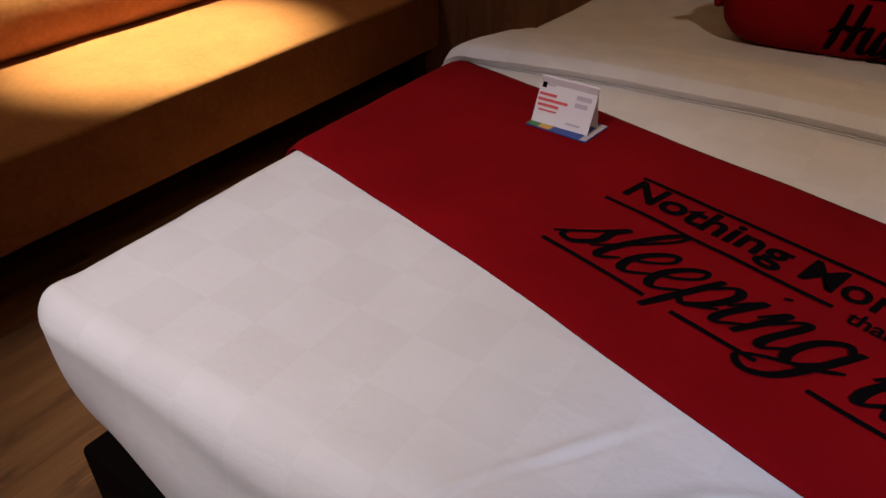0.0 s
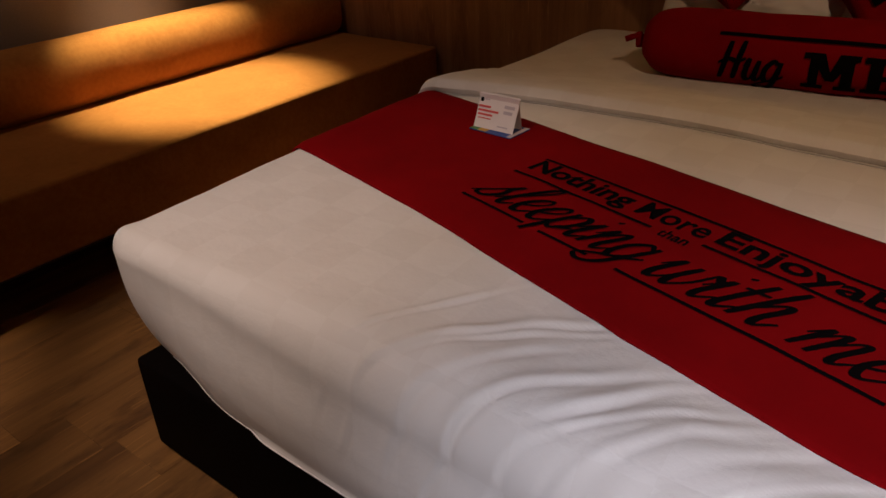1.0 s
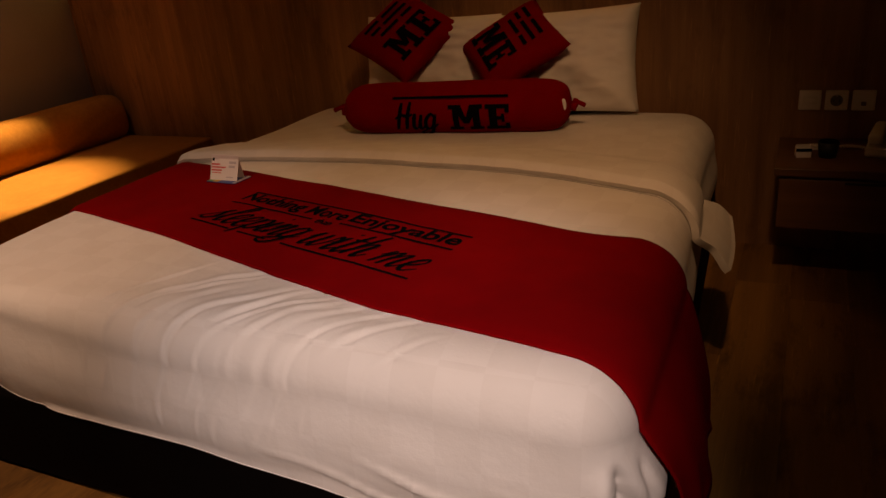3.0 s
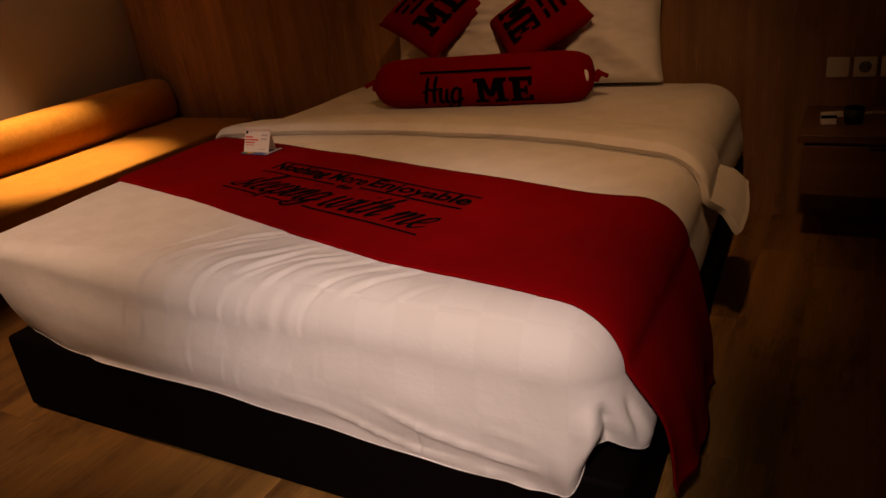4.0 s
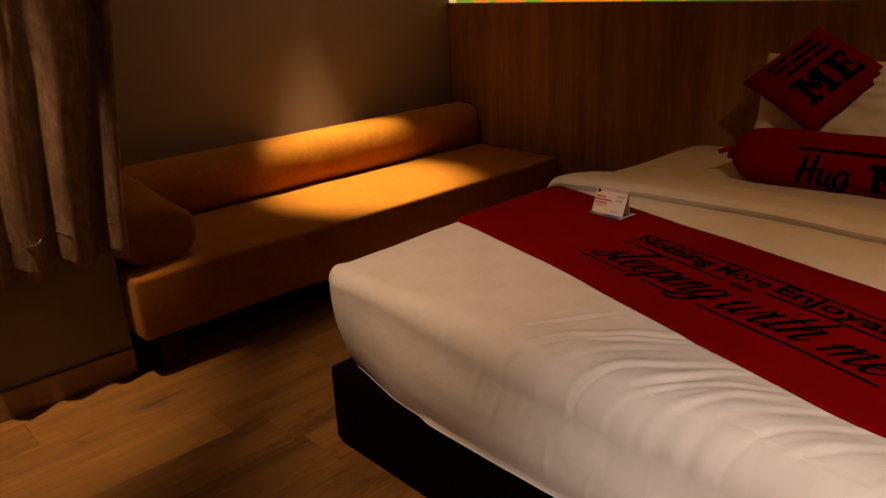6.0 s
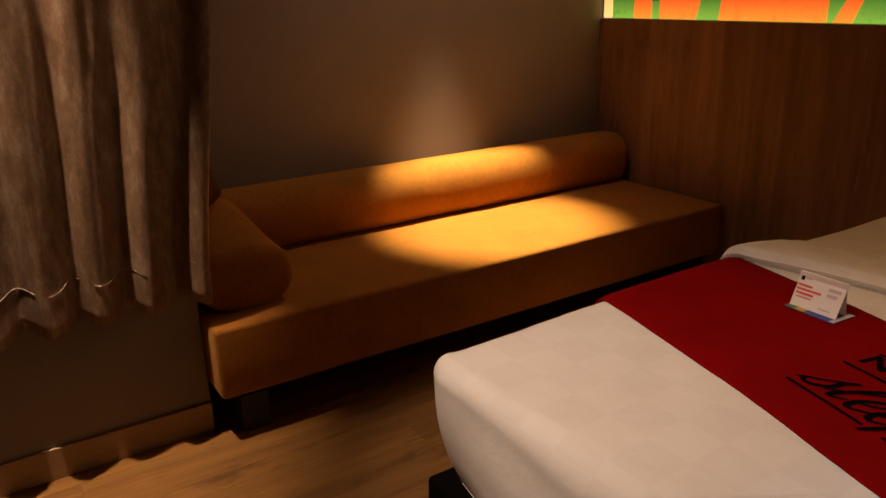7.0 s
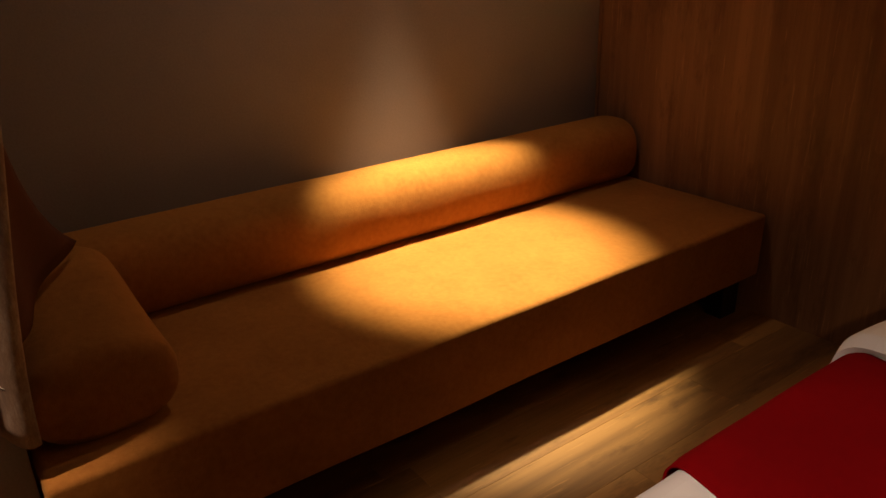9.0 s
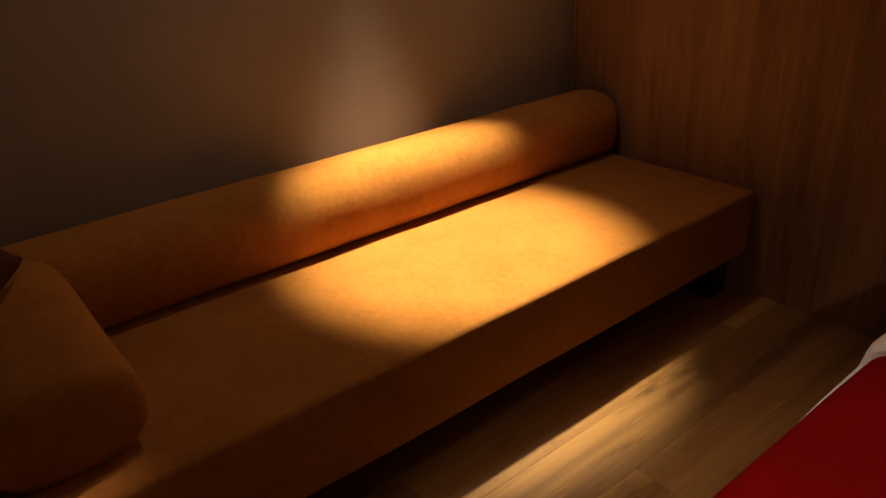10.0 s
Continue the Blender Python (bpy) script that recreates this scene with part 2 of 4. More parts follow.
def tube(points, radius, sides=8):
    """A bent round bar through the points."""
    bm = bmesh.new()
    pts = [Vector(p) for p in points]
    rings = []
    for i, p in enumerate(pts):
        d = (pts[min(i + 1, len(pts) - 1)] - pts[max(i - 1, 0)]).normalized()
        a = d.orthogonal().normalized() if abs(d.z) > 0.9 else d.cross(Vector((0, 0, 1))).normalized()
        b = d.cross(a)
        rings.append([bm.verts.new(p + radius * (math.cos(t) * a + math.sin(t) * b)) for t in (2 * math.pi * k / sides for k in range(sides))])
    for r, s in zip(rings, rings[1:]):
        for k in range(sides):
            bm.faces.new((r[k], r[(k + 1) % sides], s[(k + 1) % sides], s[k]))
    bm.faces.new(rings[0])
    bm.faces.new(rings[-1])
    return bm


def lettering(body, width, height, step=0.02, fat=0.0):
    """Letters as a flat bmesh, from 0 to width, cut fine enough to lie on curved cloth."""
    cu = bpy.data.curves.new("letters", "FONT")
    cu.body, cu.resolution_u, cu.offset = body, 4, fat
    ob = new("letters", cu)
    bpy.context.view_layer.update()
    me = bpy.data.meshes.new_from_object(ob.evaluated_get(bpy.context.evaluated_depsgraph_get()))
    bpy.data.objects.remove(ob)
    bpy.data.curves.remove(cu)
    bm = bmesh.new()
    bm.from_mesh(me)
    bpy.data.meshes.remove(me)
    xs = [v.co.x for v in bm.verts]
    ys = [v.co.y for v in bm.verts]
    k = width / (max(xs) - min(xs))
    ky = height / (max(ys) - min(ys))
    x0, y0 = min(xs), min(ys)
    for v in bm.verts:
        v.co = Vector(((v.co.x - x0) * k, (v.co.y - y0) * ky, 0))
    cut(bm, 0, step)
    cut(bm, 1, step)
    return bm


# brush letters: how far each moves the pen on, then its strokes, in heights of a small letter
BRUSH = {
    "s": (0.74, ((-0.12, 0.02), (0.22, 0.5), (0.5, 1.08), (0.46, 0.75), (0.6, 0.38), (0.42, 0.02), (0.12, 0.02), (0.02, 0.2))),
    "l": (0.64, ((-0.05, 0.15), (0.3, 0.8), (0.5, 1.45), (0.42, 1.72), (0.27, 1.5), (0.2, 0.8), (0.22, 0.2), (0.38, 0.0), (0.6, 0.25))),
    "e": (0.66, ((0.0, 0.3), (0.35, 0.5), (0.52, 0.8), (0.4, 1.02), (0.18, 0.85), (0.08, 0.45), (0.2, 0.08), (0.42, 0.0), (0.72, 0.3))),
    "p": (0.80, ((0.12, 1.02), (0.12, 0.3), (0.1, -0.55)), ((0.12, 0.55), (0.38, 1.0), (0.62, 0.82), (0.6, 0.3), (0.38, 0.0), (0.14, 0.15)), ((0.5, 0.04), (0.8, 0.3))),
    "i": (0.48, ((-0.05, 0.5), (0.16, 1.02), (0.12, 0.25), (0.26, 0.0), (0.52, 0.3)), ((0.15, 1.36), (0.27, 1.42))),
    "n": (0.86, ((-0.05, 0.6), (0.14, 1.02), (0.1, 0.0)), ((0.1, 0.35), (0.36, 0.95), (0.54, 0.95), (0.52, 0.25), (0.66, 0.0), (0.9, 0.3))),
    "m": (1.26, ((-0.05, 0.6), (0.14, 1.02), (0.1, 0.0)), ((0.1, 0.35), (0.34, 0.95), (0.5, 0.95), (0.48, 0.0)), ((0.48, 0.35), (0.74, 0.95), (0.92, 0.95), (0.9, 0.25), (1.04, 0.0), (1.28, 0.3))),
    "g": (0.86, ((0.58, 0.85), (0.34, 1.02), (0.08, 0.7), (0.1, 0.2), (0.32, 0.0), (0.56, 0.35), (0.64, 1.0)), ((0.64, 1.0), (0.58, 0.1), (0.46, -0.45), (0.14, -0.62), (-0.2, -0.42), (0.1, -0.12), (0.6, 0.12), (0.9, 0.38))),
    "w": (1.16, ((-0.05, 0.6), (0.12, 1.02), (0.12, 0.3), (0.28, 0.0), (0.5, 0.35), (0.58, 1.0)), ((0.58, 1.0), (0.56, 0.3), (0.72, 0.0), (0.94, 0.4), (0.98, 0.98), (1.2, 0.8))),
    "t": (0.46, ((0.2, 1.5), (0.12, 0.3), (0.24, 0.0), (0.5, 0.3)), ((-0.05, 1.0), (0.46, 1.04))),
    "h": (0.86, ((0.22, 1.7), (0.14, 0.9), (0.1, 0.0)), ((0.1, 0.35), (0.36, 0.95), (0.54, 0.9), (0.52, 0.25), (0.66, 0.0), (0.9, 0.3))),
    "u": (0.84, ((0.0, 0.7), (0.12, 1.02), (0.12, 0.3), (0.28, 0.0), (0.5, 0.35), (0.56, 1.0)), ((0.56, 1.0), (0.54, 0.25), (0.68, 0.0), (0.88, 0.3))),
    "H": (1.05, ((0.2, 1.7), (0.18, 0.9), (0.12, 0.0)), ((0.76, 1.75), (0.72, 0.9), (0.7, 0.0)), ((-0.1, 0.78), (0.3, 0.98), (0.7, 0.9), (1.02, 1.05))),
}


def brush_word(body, width, small, slant=0.42, pen=0.115):
    """A handwritten word: thick falling strokes and thin rising ones, from 0 to width, small letters that high."""
    bm = bmesh.new()
    at, count = 0.0, 0
    for ch in body:
        step, *strokes = BRUSH[ch]
        for pts in strokes:
            pts = [Vector((at + x, y, 0)) for x, y in pts]
            ext = [2 * pts[0] - pts[1]] + pts + [2 * pts[-1] - pts[-2]]
            line = []
            for k in range(1, len(ext) - 2):
                a, b, c, d = ext[k - 1:k + 3]
                for q in range(7):
                    u = q / 7
                    line.append(0.5 * (2 * b + (c - a) * u + (2 * a - 5 * b + 4 * c - d) * u * u + (3 * b - a - 3 * c + d) * u ** 3))
            line.append(pts[-1])
            count += 1
            rails = []
            for k, p in enumerate(line):
                d = (line[min(k + 1, len(line) - 1)] - line[max(k - 1, 0)]).normalized()
                w = pen * (0.32 + 0.38 * (0.5 - 0.5 * d.y) + 0.12 * abs(d.y)) * (0.75 + 0.25 * min(1.0, k / 3, (len(line) - 1 - k) / 3))
                side = Vector((-d.y, d.x, 0)) * w
                rails.append([bm.verts.new(p + e * side + Vector((0, 0, 0.004 * count))) for e in (-1, 1)])
            for (a, b), (c, d) in zip(rails, rails[1:]):
                bm.faces.new((a, c, d, b))
        at += step
    for v in bm.verts:
        v.co.x += slant * v.co.y
    lo, hi = min(v.co.x for v in bm.verts), max(v.co.x for v in bm.verts)
    for v in bm.verts:
        v.co = Vector(((v.co.x - lo) * width / (hi - lo), v.co.y * small, min(v.co.z * 0.03, 0.0025)))
    return bm


def slab_word(width, height, step=0.015):
    """The word ME in heavy slab-serif capitals."""
    bm = bmesh.new()
    level = [0.0]

    def poly(*pts):
        level[0] += 0.0002
        bm.faces.new([bm.verts.new((x * width, y * height, level[0])) for x, y in pts])

    def rect(x0, x1, y0, y1):
        poly((x0, y0), (x1, y0), (x1, y1), (x0, y1))

    rect(0.07, 0.17, 0.0, 1.0)
    rect(0.40, 0.52, 0.0, 1.0)
    rect(0.0, 0.23, 0.0, 0.15)
    rect(0.34, 0.57, 0.0, 0.15)
    rect(0.0, 0.17, 0.85, 1.0)
    rect(0.40, 0.57, 0.85, 1.0)
    poly((0.07, 1.0), (0.21, 1.0), (0.335, 0.30), (0.25, 0.30))
    poly((0.36, 1.0), (0.52, 1.0), (0.335, 0.30), (0.25, 0.30))
    rect(0.67, 0.80, 0.0, 1.0)
    rect(0.61, 1.0, 0.0, 0.15)
    rect(0.61, 1.0, 0.85, 1.0)
    rect(0.80, 0.90, 0.43, 0.57)
    rect(0.93, 1.0, 0.0, 0.30)
    rect(0.93, 1.0, 0.70, 1.0)
    rect(0.87, 0.92, 0.34, 0.66)
    cut(bm, 0, step)
    cut(bm, 1, step)
    return bm


def cut(bm, axis, step):
    lo, hi = min(v.co[axis] for v in bm.verts), max(v.co[axis] for v in bm.verts)
    at = lo + step
    while at < hi:
        co, no = Vector((0, 0, 0)), Vector((0, 0, 0))
        co[axis], no[axis] = at, 1.0
        bmesh.ops.bisect_plane(bm, geom=bm.verts[:] + bm.edges[:] + bm.faces[:], plane_co=co, plane_no=no)
        at += step


def bar(x0, x1, y0, y1, step=0.02):
    bm = bmesh.new()
    bm.faces.new([bm.verts.new(p) for p in ((x0, y0, 0), (x1, y0, 0), (x1, y1, 0), (x0, y1, 0))])
    cut(bm, 0, step)
    cut(bm, 1, step)
    return bm


def lay(bm, fn, up=(0, 0, 1)):
    for v in bm.verts:
        v.co = Vector(fn(v.co.x, v.co.y)) + v.co.z * Vector(up)
    return bm


def smooth_step(a, b, x):
    t = min(1.0, max(0.0, (x - a) / (b - a)))
    return t * t * (3 - 2 * t)


# ---- the room ----
ROOM_X, ROOM_Y, ROOM_Z = 4.7, -5.2, 2.6
WINDOW_X, NICHE_Y = 0.687, -2.286
tagged(part("floor", box(-0.1, ROOM_X + 0.1, ROOM_Y - 0.1, 0.1, -0.12, -0.006), BLACK, smooth=False), "wood-look floor of narrow oak vinyl planks", "floor", kind="structure")
tagged(part("ceiling", box(-0.1, ROOM_X + 0.1, ROOM_Y - 0.1, 0.1, ROOM_Z, ROOM_Z + 0.1), CEILING, smooth=False), "plain unseen ceiling, darkened to bounce less light", "ceiling", kind="structure")
tagged(part("wall_west", box(-0.1, 0.0, NICHE_Y, 0.0, -0.006, ROOM_Z), WALLPAPER, smooth=False), "taupe textured wall behind the sofa", "wall", kind="structure")
tagged(part("wall_window", box(-0.1, WINDOW_X, ROOM_Y, NICHE_Y, -0.006, ROOM_Z), WALLPAPER, smooth=False), "taupe wall under and behind the curtain", "wall", kind="structure")
tagged(part("wall_east", box(ROOM_X, ROOM_X + 0.1, ROOM_Y, 0.0, -0.006, ROOM_Z), WALLPAPER, smooth=False), "plain taupe side wall", "wall", kind="structure")
tagged(part("wall_south", box(-0.1, ROOM_X + 0.1, ROOM_Y - 0.1, ROOM_Y, -0.006, ROOM_Z), WALLPAPER, smooth=False), "plain taupe wall by the entrance", "wall", kind="structure")
tagged(part("wall_north", box(-0.1, ROOM_X + 0.1, 0.0, 0.1, -0.006, 1.152), WOODWALL, smooth=False), "brown wood-laminate headboard wall with vertical grain", "wall", kind="structure")
tagged(part("wall_north_top", box(-0.1, ROOM_X + 0.1, 0.035, 0.1, 1.152, ROOM_Z), WALLPAPER, smooth=False), "taupe wall behind the lit panel", "wall", kind="structure")
tagged(part("trim", box(0.0, 0.012, -0.012, 0.0, 0.0, 1.150, 0.002), WOODWALL, smooth=False), "narrow dark corner strip between wallpaper and laminate", "trim", kind="structure")
tagged(part("baseboard", box(WINDOW_X, WINDOW_X + 0.012, ROOM_Y, NICHE_Y, 0.0, 0.098, 0.003), SKIRT, smooth=False), "oak-look baseboard under the window wall", "baseboard", kind="structure")


def build_light_panel():
    """Backlit picture panel above the laminate: green ground with orange fields."""
    t = thing("light_panel", "backlit picture panel in green and orange above the wood wall", "light panel", (0, 0.0, 1.155))
    part("backing", box(0.058, 3.6, 0.012, 0.032, 0.0, 0.28), GLOW_GREEN, t, "glowing green acrylic", smooth=False)
    part("edge_strip", box(0.002, 0.056, 0.008, 0.03, 0.0, 0.70, 0.002), GLOW_CREAM, t, "cream glowing edge", smooth=False)
    for x0, x1, lean0, lean1, top in ((0.200, 0.310, 0.004, -0.004, 0.100), (0.357, 0.560, 0.0, 0.022, 0.104), (0.680, 1.160, 0.010, 0.0, 0.112), (1.185, 1.258, 0.055, 0.040, 0.16), (1.75, 2.2, 0.0, 0.0, 0.11), (2.35, 2.5, 0.03, 0.03, 0.16), (2.7, 3.2, 0.0, 0.0, 0.11)):
        bm = box(x0, x1, 0.006, 0.011, 0.0, top)
        for v in bm.verts:
            v.co.x += (lean0 if v.co.x < (x0 + x1) / 2 else lean1) * v.co.z / 0.1
        part("orange_field", bm, GLOW_ORANGE, t, "glowing orange field", smooth=False)
    part("orange_sky", box(0.058, 3.6, 0.010, 0.032, 0.281, 0.70), GLOW_AMBER, t, "glowing amber sky", smooth=False)
    # dark green beam with blocks that hang into the orange fields
    part("green_beam", box(0.19, 1.15, 0.002, 0.010, 0.114, 0.132, 0.001), GLOW_DARK, t, "dark green beam", smooth=False)
    for x0, x1, z0 in ((0.455, 0.500, 0.092), (0.770, 0.838, 0.096), (1.070, 1.130, 0.099), (0.315, 0.352, 0.080), (1.85, 1.92, 0.09), (2.0, 2.07, 0.09)):
        part("green_block", box(x0, x1, 0.001, 0.005, z0, 0.114, 0.001), GLOW_DARK, t, smooth=False)
    # an orange tree on the green ground: a leaning trunk, forked branches and leaf clumps
    for (xa, za), (xb, zb), w in (((1.462, 0.0), (1.480, 0.055), 0.022), ((1.478, 0.05), (1.425, 0.105), 0.014), ((1.480, 0.05), (1.545, 0.085), 0.013), ((1.476, 0.05), (1.490, 0.130), 0.013), ((1.445, 0.08), (1.395, 0.085), 0.010), ((1.52, 0.07), (1.585, 0.07), 0.010)):
        d = Vector((xb - xa, 0, zb - za))
        bm = box(-w / 2, w / 2, 0.003, 0.008, 0.0, d.length, 0.001)
        bmesh.ops.transform(bm, matrix=Matrix.Translation((xa, 0, za)) @ Matrix.Rotation(math.atan2(d.x, d.z), 4, "Y"), verts=bm.verts)
        part("orange_branch", bm, GLOW_ORANGE, t, smooth=False)
    rng = random.Random(12)
    for k in range(16):
        r = rng.uniform(0.010, 0.022)
        bm = bmesh.new()
        bmesh.ops.create_cone(bm, cap_ends=True, segments=7, radius1=r, radius2=r * 0.8, depth=0.004, matrix=Matrix.Translation((rng.uniform(1.385, 1.60), 0.004 - 0.0001 * k, rng.uniform(0.075, 0.17))) @ pose(0, 0, 0, 90, 0, 0))
        part("orange_leaf", bm, GLOW_ORANGE, t, smooth=False)


build_light_panel()

# ---- bed ----
BX0, BX1, BY0, BY1 = 1.592, 3.395, -2.052, -0.03      # plan of the made-up mattress
BC, BHALF, BMID = (BX0 + BX1) / 2, (BX1 - BX0) / 2, (BY0 + BY1) / 2


def corner_radius(x, y):
    return (0.068 if y < BMID else 0.09) if x < BC else (0.115 if y < BMID else 0.14)


def edge_radius(x, y):
    return 0.045 + 0.065 * smooth_step(1.70, 2.5, x)


def spread(y):
    """The bed stands a little askew: its right side runs outward towards the foot."""
    return 1.0 + (0.048 - 0.074 * smooth_step(-1.7, -0.3, y)) / (BX1 - BX0)


def warp(bm):
    for v in bm.verts:
        v.co.x = BX0 + (v.co.x - BX0) * spread(v.co.y)
    return bm


def inset(x, y):
    """How far a place lies inside the rounded outline of the mattress."""
    r = corner_radius(x, y)
    ax, ay = abs(x - BC) - (BHALF - r), abs(y - BMID) - ((BY1 - BY0) / 2 - r)
    out = math.hypot(max(ax, 0), max(ay, 0)) + min(max(ax, ay), 0.0)
    return r - out


def crown(x, y):
    return 0.583 - 0.016 * smooth_step(-1.0, -0.5, y) - 0.008 * ((x - BC) / BHALF) ** 2 - 0.012 * smooth_step(-1.5, -2.1, y)


# pulled folds over the foot: where each starts by the runner, how far it swings to the left, where it fades on the front
FOLDS = ((2.16, 0.26, -1.74, -2.16, 0.006), (2.20, 0.34, -1.77, -2.20, 0.0095), (2.27, 0.30, -1.80, -2.26, 0.007), (2.335, 0.36, -1.79, -2.30, 0.009),
         (2.385, 0.34, -1.82, -2.34, 0.0095), (2.43, 0.38, -1.82, -2.33, 0.007), (2.50, 0.33, -1.83, -2.27, 0.008), (2.565, 0.30, -1.85, -2.22, 0.0065),
         (2.235, 0.33, -1.785, -2.15, 0.0055), (2.36, 0.35, -1.805, -2.20, 0.0055), (2.46, 0.36, -1.83, -2.18, 0.006), (2.535, 0.33, -1.84, -2.16, 0.005),
         (2.60, 0.31, -1.855, -2.24, 0.0055), (2.64, 0.30, -1.86, -2.20, 0.006), (2.74, 0.25, -1.88, -2.16, 0.005), (2.90, 0.20, -1.90, -2.12, 0.004))


def wrinkle(x, y):
    """Pulled folds over the foot of the cover, and a slow unevenness all over."""
    p = Vector((x, y, 0.0))
    w = 0.0035 * noise.noise(p * 4.0) + 0.0012 * noise.noise(p * 13.0)
    if y > -1.70 or y < -2.36 or x < 2.0 or x > 3.25:
        return w
    wob = 0.034 * noise.noise(p * 4.3) + 0.012 * noise.noise(p * 11.0)
    for k, (foot, swing, ya, yb, high) in enumerate(FOLDS):
        f = (y - yb) / (ya - yb)
        if not 0 < f < 1.1:
            continue
        slope = 1.7 * swing / (ya - yb) * f ** 0.7
        d = (x - foot - swing * f ** 1.7 - wob) / math.sqrt(1 + slope * slope)
        if abs(d) < 0.06:
            fade = smooth_step(0.0, 0.35, f) * (1 - smooth_step(0.72, 1.08, f)) * max(0.1, 0.65 + 1.1 * noise.noise(Vector((f * 5, k * 3.1, 0))))
            wide = 0.0034 + 0.0010 * (k * 7 % 5) + 0.002 * f
            # a soft rise on one side, a sharp fall on the other
            w += 0.66 * high * fade * (math.exp(-(d / wide) ** 2) if d > 0 else math.exp(-(d / (1.7 * wide)) ** 2))
            w -= 0.38 * high * fade * math.exp(-((d - 1.9 * wide) / wide) ** 2)
    return w


def bed_top(x, y):
    d = inset(x, y)
    z = crown(x, y) + wrinkle(x, y)
    r = edge_radius(x, y)
    if d < r:
        q = r - max(d, 0.0)
        z -= r - math.sqrt(max(r * r - q * q, 0.0))
    # the pinched corner of the cover stands up a little
    return z + 0.009 * math.exp(-((x - BX0 - 0.028) ** 2 + (y - BY0 - 0.028) ** 2) / 0.03 ** 2)


def on_bed_height(x, y):
    return bed_top(BX0 + (x - BX0) / spread(y), y)


def outline(n):
    """Points and outward directions round the mattress, counter-clockwise from the right foot."""
    got = []
    corners = []
    for x, y, a0 in ((BX1, BY0, -90), (BX1, BY1, 0), (BX0, BY1, 90), (BX0, BY0, 180)):
        r = corner_radius(x, y)
        corners.append((x + (r if x < BC else -r), y + (r if y < BMID else -r), a0, r))
    runs = []
    for k, (cx, cy, a0, r) in enumerate(corners):
        nx_, ny_, _, _ = corners[(k + 1) % 4]
        runs.append((r * math.pi / 2, abs(ny_ - cy) if k in (0, 2) else abs(nx_ - cx)))
    total = sum(a + b for a, b in runs)
    for i in range(n):
        s = total * i / n
        for (cx, cy, a0, r), (arc, run) in zip(corners, runs):
            if s < arc:
                a = radians(a0 + 90 * s / arc)
                got.append((cx + r * math.cos(a), cy + r * math.sin(a), math.cos(a), math.sin(a), 0.05))
                break
            s -= arc
            if s < run:
                a = radians(a0 + 90)
                nx, ny = math.cos(a), math.sin(a)
                got.append((cx + r * nx - ny * s, cy + r * ny + nx * s, nx, ny, 0.05))
                break
            s -= run
    return got


def hem_height(x, y):
    """Lower edge of the cover: tucked high at the near left, looser to the right of the foot."""
    if y < BY0 + 0.3:
        return 0.259 - 0.007 * smooth_step(1.8, 2.2, x) - 0.045 * smooth_step(2.3, 3.15, x) + 0.006 * noise.noise(Vector((x * 6, 0, 0)))
    return (0.262 if x < BC else 0.235) + 0.006 * noise.noise(Vector((y * 5, x, 0)))


